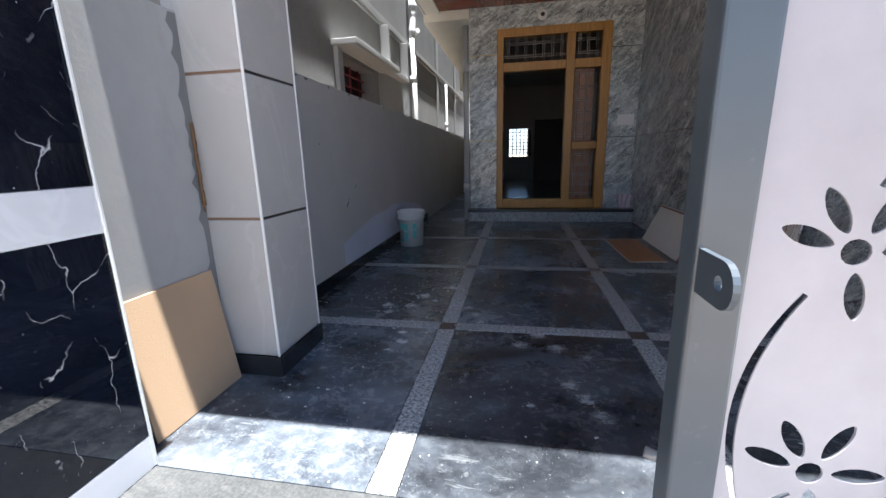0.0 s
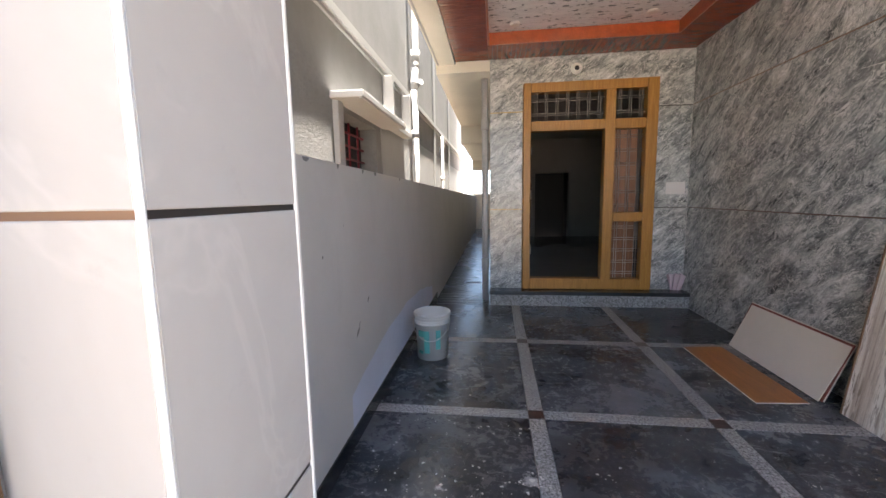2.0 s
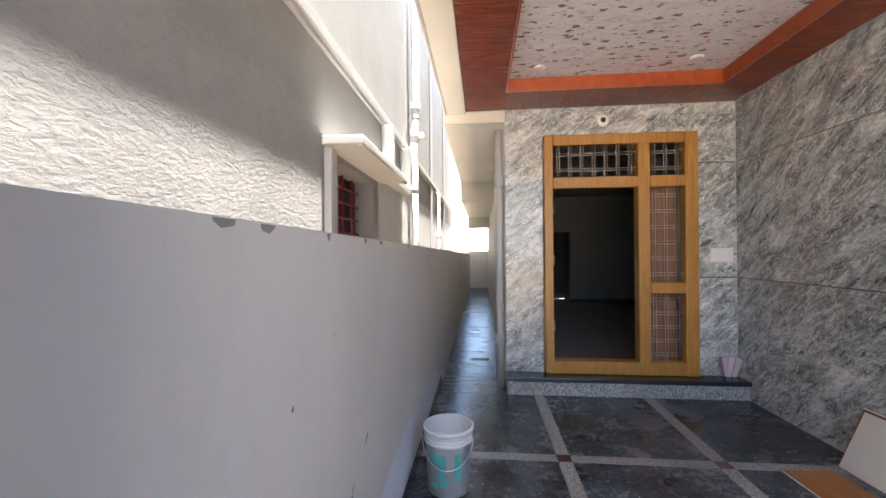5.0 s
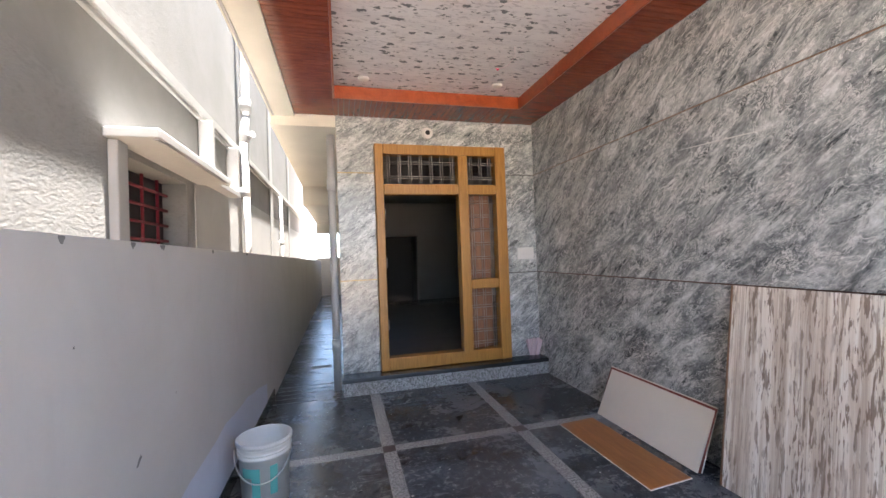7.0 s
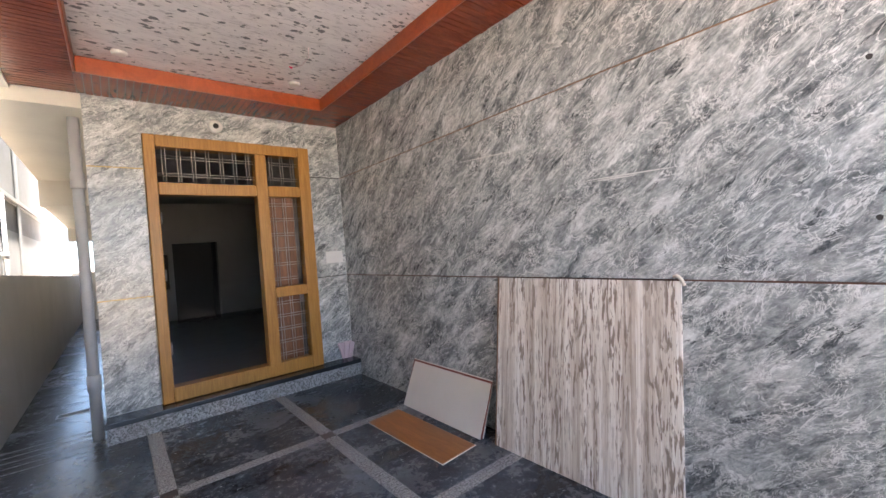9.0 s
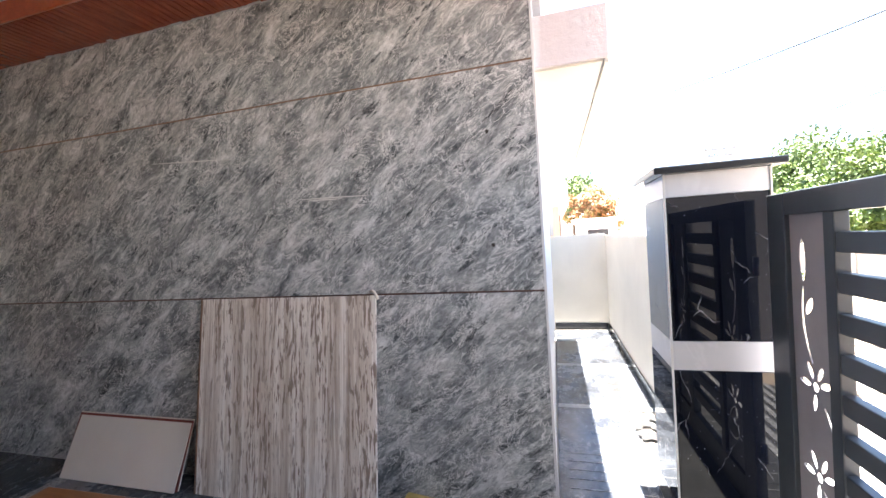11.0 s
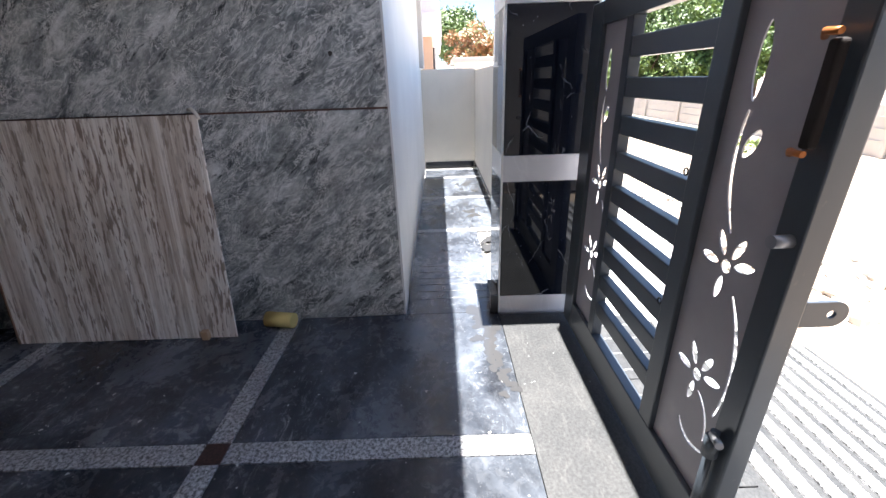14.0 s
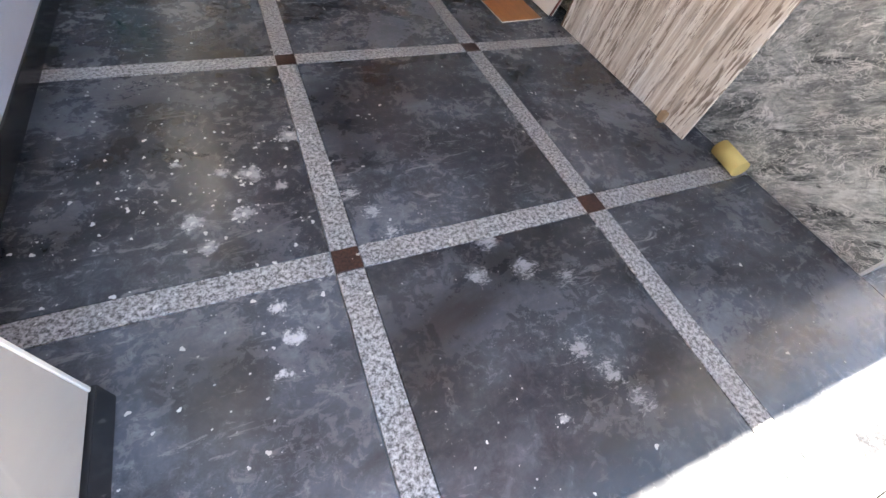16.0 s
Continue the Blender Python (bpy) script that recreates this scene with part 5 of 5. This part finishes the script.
house = thing("neighbour_house", "low peach house behind the boundary wall with a pale sunshade", "house")
part("wall", boxed(6.6, 12.0, -0.86, 5.0, -0.3, 2.019), PEACH, house)
part("sunshade", boxed(6.5, 12.1, -1.03, 5.0, 2.02, 2.37, 0.01, 1), PINK, house, "pale textured sunshade")
win = part("window", boxed(7.4, 8.6, -0.89, -0.861, 0.8, 1.9), GLASSDARK, house, "dark window")
for x in (7.4, 8.0, 8.57):
    part("window_bar", boxed(x, x + 0.04, -0.92, -0.891, 0.8, 1.9), PVCPIPE, win)
part("upper_wall", boxed(6.6, 12.0, -1.0, 4.9, 2.371, 5.9), PINK, house)
porch = thing("roadside_shelter", "small white flat-roofed entrance beyond the wall", "shelter")
part("wall", boxed(14.0, 16.0, -2.9, -1.6, -0.34, 1.85), WHITE, porch)
part("roof", boxed(13.85, 16.2, -3.05, -1.45, 1.85, 2.0, 0.01, 1), CONCRETE, porch)
part("opening", boxed(13.99, 14.0, -2.6, -1.9, 0.8, 1.6), GLASSDARK, porch)
far_house = thing("far_house", "distant pale house with a yellow band", "house")
part("wall", boxed(52, 62, -14, -5, -0.34, 4.2), WHITE, far_house)
part("band", boxed(51.9, 52, -9, -7, 2.4, 3.2), YELLOW, far_house, "yellow band")

# poles and wires
pole = thing("utility_pole", "grey concrete utility pole with two cross-arms", "pole")
part("shaft", rod((41, -15.7, -0.34), (41, -15.7, 8.7), 0.18, 10, 0.13), OLDCEMENT, pole)
for z, w in ((8.3, 1.3), (7.7, 1.0)):
    part("cross_arm", boxed(40.95, 41.05, -15.7 - w, -15.7 + w, z, z + 0.14), OLDCEMENT, pole)
    for k in (-1, -0.5, 0.5, 1):
        part("insulator", rod((41, -15.7 + k * w * 0.9, z + 0.12), (41, -15.7 + k * w * 0.9, z + 0.32), 0.05, 8), DARK, pole)


def wire(p, q, sag, r):
    e = thing("overhead_wire", "black overhead wire strung along the road", "wire", "overhead wires")
    p, q = Vector(p), Vector(q)
    part("cable", tube([p.lerp(q, k / 14) - Vector((0, 0, sag * 4 * (k / 14) * (1 - k / 14))) for k in range(15)], r, 5), WIRE, e)


for q in ((-3.8, -6.1, 4.30), (-3.6, -5.9, 4.85), (-3.4, -7.0, 4.0), (-3.3, -7.0, 3.6)):
    end = Vector((41, -15.7, 8.5)) + (Vector((6.3, -9.0, 4.6)) - Vector((41, -15.7, 8.5))) * 1.25
    wire((41, -15.7 + (q[0] + 3.5) * 3, 8.5), end + Vector((0, (q[0] + 3.5) * 1.2, (q[2] - 4.2) * 0.7)), 0.12, 0.009)
wire((27.8, -2.1, 9.3), (1.6, -6.9, 3.9), 0.45, 0.013)
wire((41, -15.0, 7.8), (0.8, -6.3, 2.9), 0.2, 0.009)

# stains and dried paint on the floor
def blob(bm, x, y, r, z, rnd, stretch=1.0, turn=0.0):
    n, f, g = 15, rnd.uniform(0, 6), rnd.uniform(0, 6)
    ring = []
    for k in range(n):
        a = k / n * math.tau
        rr = r * (0.80 + 0.20 * math.sin(2 * a + f) + 0.16 * math.sin(3 * a + g) + 0.08 * rnd.random())
        u, w = rr * math.cos(a) * stretch, rr * math.sin(a)
        ring.append(bm.verts.new((x + u * math.cos(turn) - w * math.sin(turn), y + u * math.sin(turn) + w * math.cos(turn), z)))
    bm.faces.new(ring)


rnd = random.Random(12)
bm = bmesh.new()
SPOTS = ((-1.36, 0.51, 0.035), (-1.40, 0.30, 0.028), (-1.57, 0.30, 0.022), (-1.17, 0.72, 0.040), (-1.53, 0.18, 0.022), (-1.31, -0.24, 0.022), (-1.34, -0.12, 0.018), (0.15, 0.82, 0.018), (-0.63, -0.75, 0.016), (-2.02, 0.34, 0.012), (-1.96, 0.72, 0.014), (-1.83, 1.20, 0.014), (-0.22, 0.96, 0.010))
for x, y, r in SPOTS:
    blob(bm, x, y, r * 0.35, 0.0022, rnd, rnd.uniform(1.0, 1.4), rnd.uniform(0, 3))
    for k in range(9):
        a = rnd.uniform(0, math.tau)
        blob(bm, x + r * 1.35 * math.cos(a), y + r * 1.35 * math.sin(a), r * rnd.uniform(0.05, 0.22), 0.0021, rnd)
for k in range(230):
    x, y = -1.55 + rnd.gauss(0, 0.30), 0.55 + rnd.gauss(0, 0.55)
    if -2.1 < x < 0.9 and -0.9 < y < 3.8:
        blob(bm, x, y, 0.0025 + 0.008 * rnd.random() ** 2, 0.0022, rnd)
for k in range(420):
    blob(bm, rnd.uniform(-2.05, 0.9), rnd.uniform(-1.2, 3.8), 0.0018 + 0.008 * rnd.random() ** 4, 0.0022, rnd)
tagged(part("paint_splashes", bm, SPLAT), "dried white paint splashes on the granite floor", "splashes", kind="stuff")
bm = bmesh.new()
for k in range(26):
    t = k / 25
    blob(bm, 1.05 - 0.78 * t, -1.13 - 0.10 * t + rnd.gauss(0, 0.025), 0.045 * (1.2 - t * 0.6), 0.0012 + 0.00002 * k, rnd)
for x0, y0 in ((2.05, -1.34), (3.1, -1.28), (4.2, -1.25)):
    for k in range(9):
        blob(bm, x0 + rnd.gauss(0, 0.13), y0 + rnd.gauss(0, 0.06), 0.03 + 0.05 * rnd.random(), 0.0012 + 0.00004 * k, rnd)
tagged(part("wet_patch", bm, WET), "wet dark stain on the floor beside the gate pillar", "stain", kind="stuff")

for y0, z0, r in ((-0.43, 2.078, 0.010), (-0.43, 1.468, 0.010)):
    bm = bmesh.new()
    ring = [bm.verts.new((XR - 0.0012, y0 + r * (1 + 0.15 * math.sin(3 * a)) * math.cos(a), z0 + r * 1.15 * math.sin(a))) for a in [k * math.tau / 14 for k in range(14)]]
    bm.faces.new(ring)
    part("marble_knot", bm, GROOVE_B, wall_right, "round dark knot in the marble")

# scratches on the marble and caulk under the ceiling
for y0, z0, y1, z1 in ((0.80, 1.815, 0.24, 1.80), (0.72, 1.803, 0.45, 1.795), (1.91, 2.16, 1.25, 2.12)):
    bm = bmesh.new()
    n = 12
    top = [bm.verts.new((XR - 0.0015, y0 + (y1 - y0) * k / n, z0 + (z1 - z0) * k / n + 0.004 * math.sin(math.pi * k / n))) for k in range(n + 1)]
    low = [bm.verts.new((XR - 0.0015, q.co.y, q.co.z - 0.008 * math.sin(math.pi * (0.05 + 0.9 * k / n)))) for k, q in enumerate(top)]
    for k in range(n):
        bm.faces.new((top[k], top[k + 1], low[k + 1], low[k]))
    part("chalk_mark", bm, SPLAT, wall_right, "white chalk mark")
bm = bmesh.new()
y = -0.65
while y < 4.1:
    e = y + 0.03 + 0.06 * rnd.random()
    box(bm, XR - 0.006 - 0.02 * rnd.random() ** 3, XR - 0.001, y, e, ZC - 0.004, ZC - 0.0008)
    y = e
part("caulk_line", bm, SMOOTH, wall_right, "ragged pale caulk line")
bm = bmesh.new()
x = XW
while x < XR - 0.05:
    e = x + 0.03 + 0.06 * rnd.random()
    box(bm, x, e, YF - 0.006 - 0.02 * rnd.random() ** 3, YF - 0.0015, ZC - 0.004, ZC - 0.0008)
    x = e
part("caulk_line", bm, SMOOTH, wall_front, "ragged pale caulk line")
# hall window bars
hwin = tagged(new("window_2"), "barred window in the far wall of the hall", "window", kind="structure")
for k in range(5):
    x = -0.95 + 0.115 * (k + 1)
    part("window_bar", rod((x, 11.2, 0.92), (x, 11.2, 1.77), 0.014, 6), DARK, hwin)
for k in range(7):
    z = 0.92 + 0.106 * (k + 1)
    part("window_bar", rod((-0.95, 11.21, z), (-0.26, 11.21, z), 0.012, 6), DARK, hwin)

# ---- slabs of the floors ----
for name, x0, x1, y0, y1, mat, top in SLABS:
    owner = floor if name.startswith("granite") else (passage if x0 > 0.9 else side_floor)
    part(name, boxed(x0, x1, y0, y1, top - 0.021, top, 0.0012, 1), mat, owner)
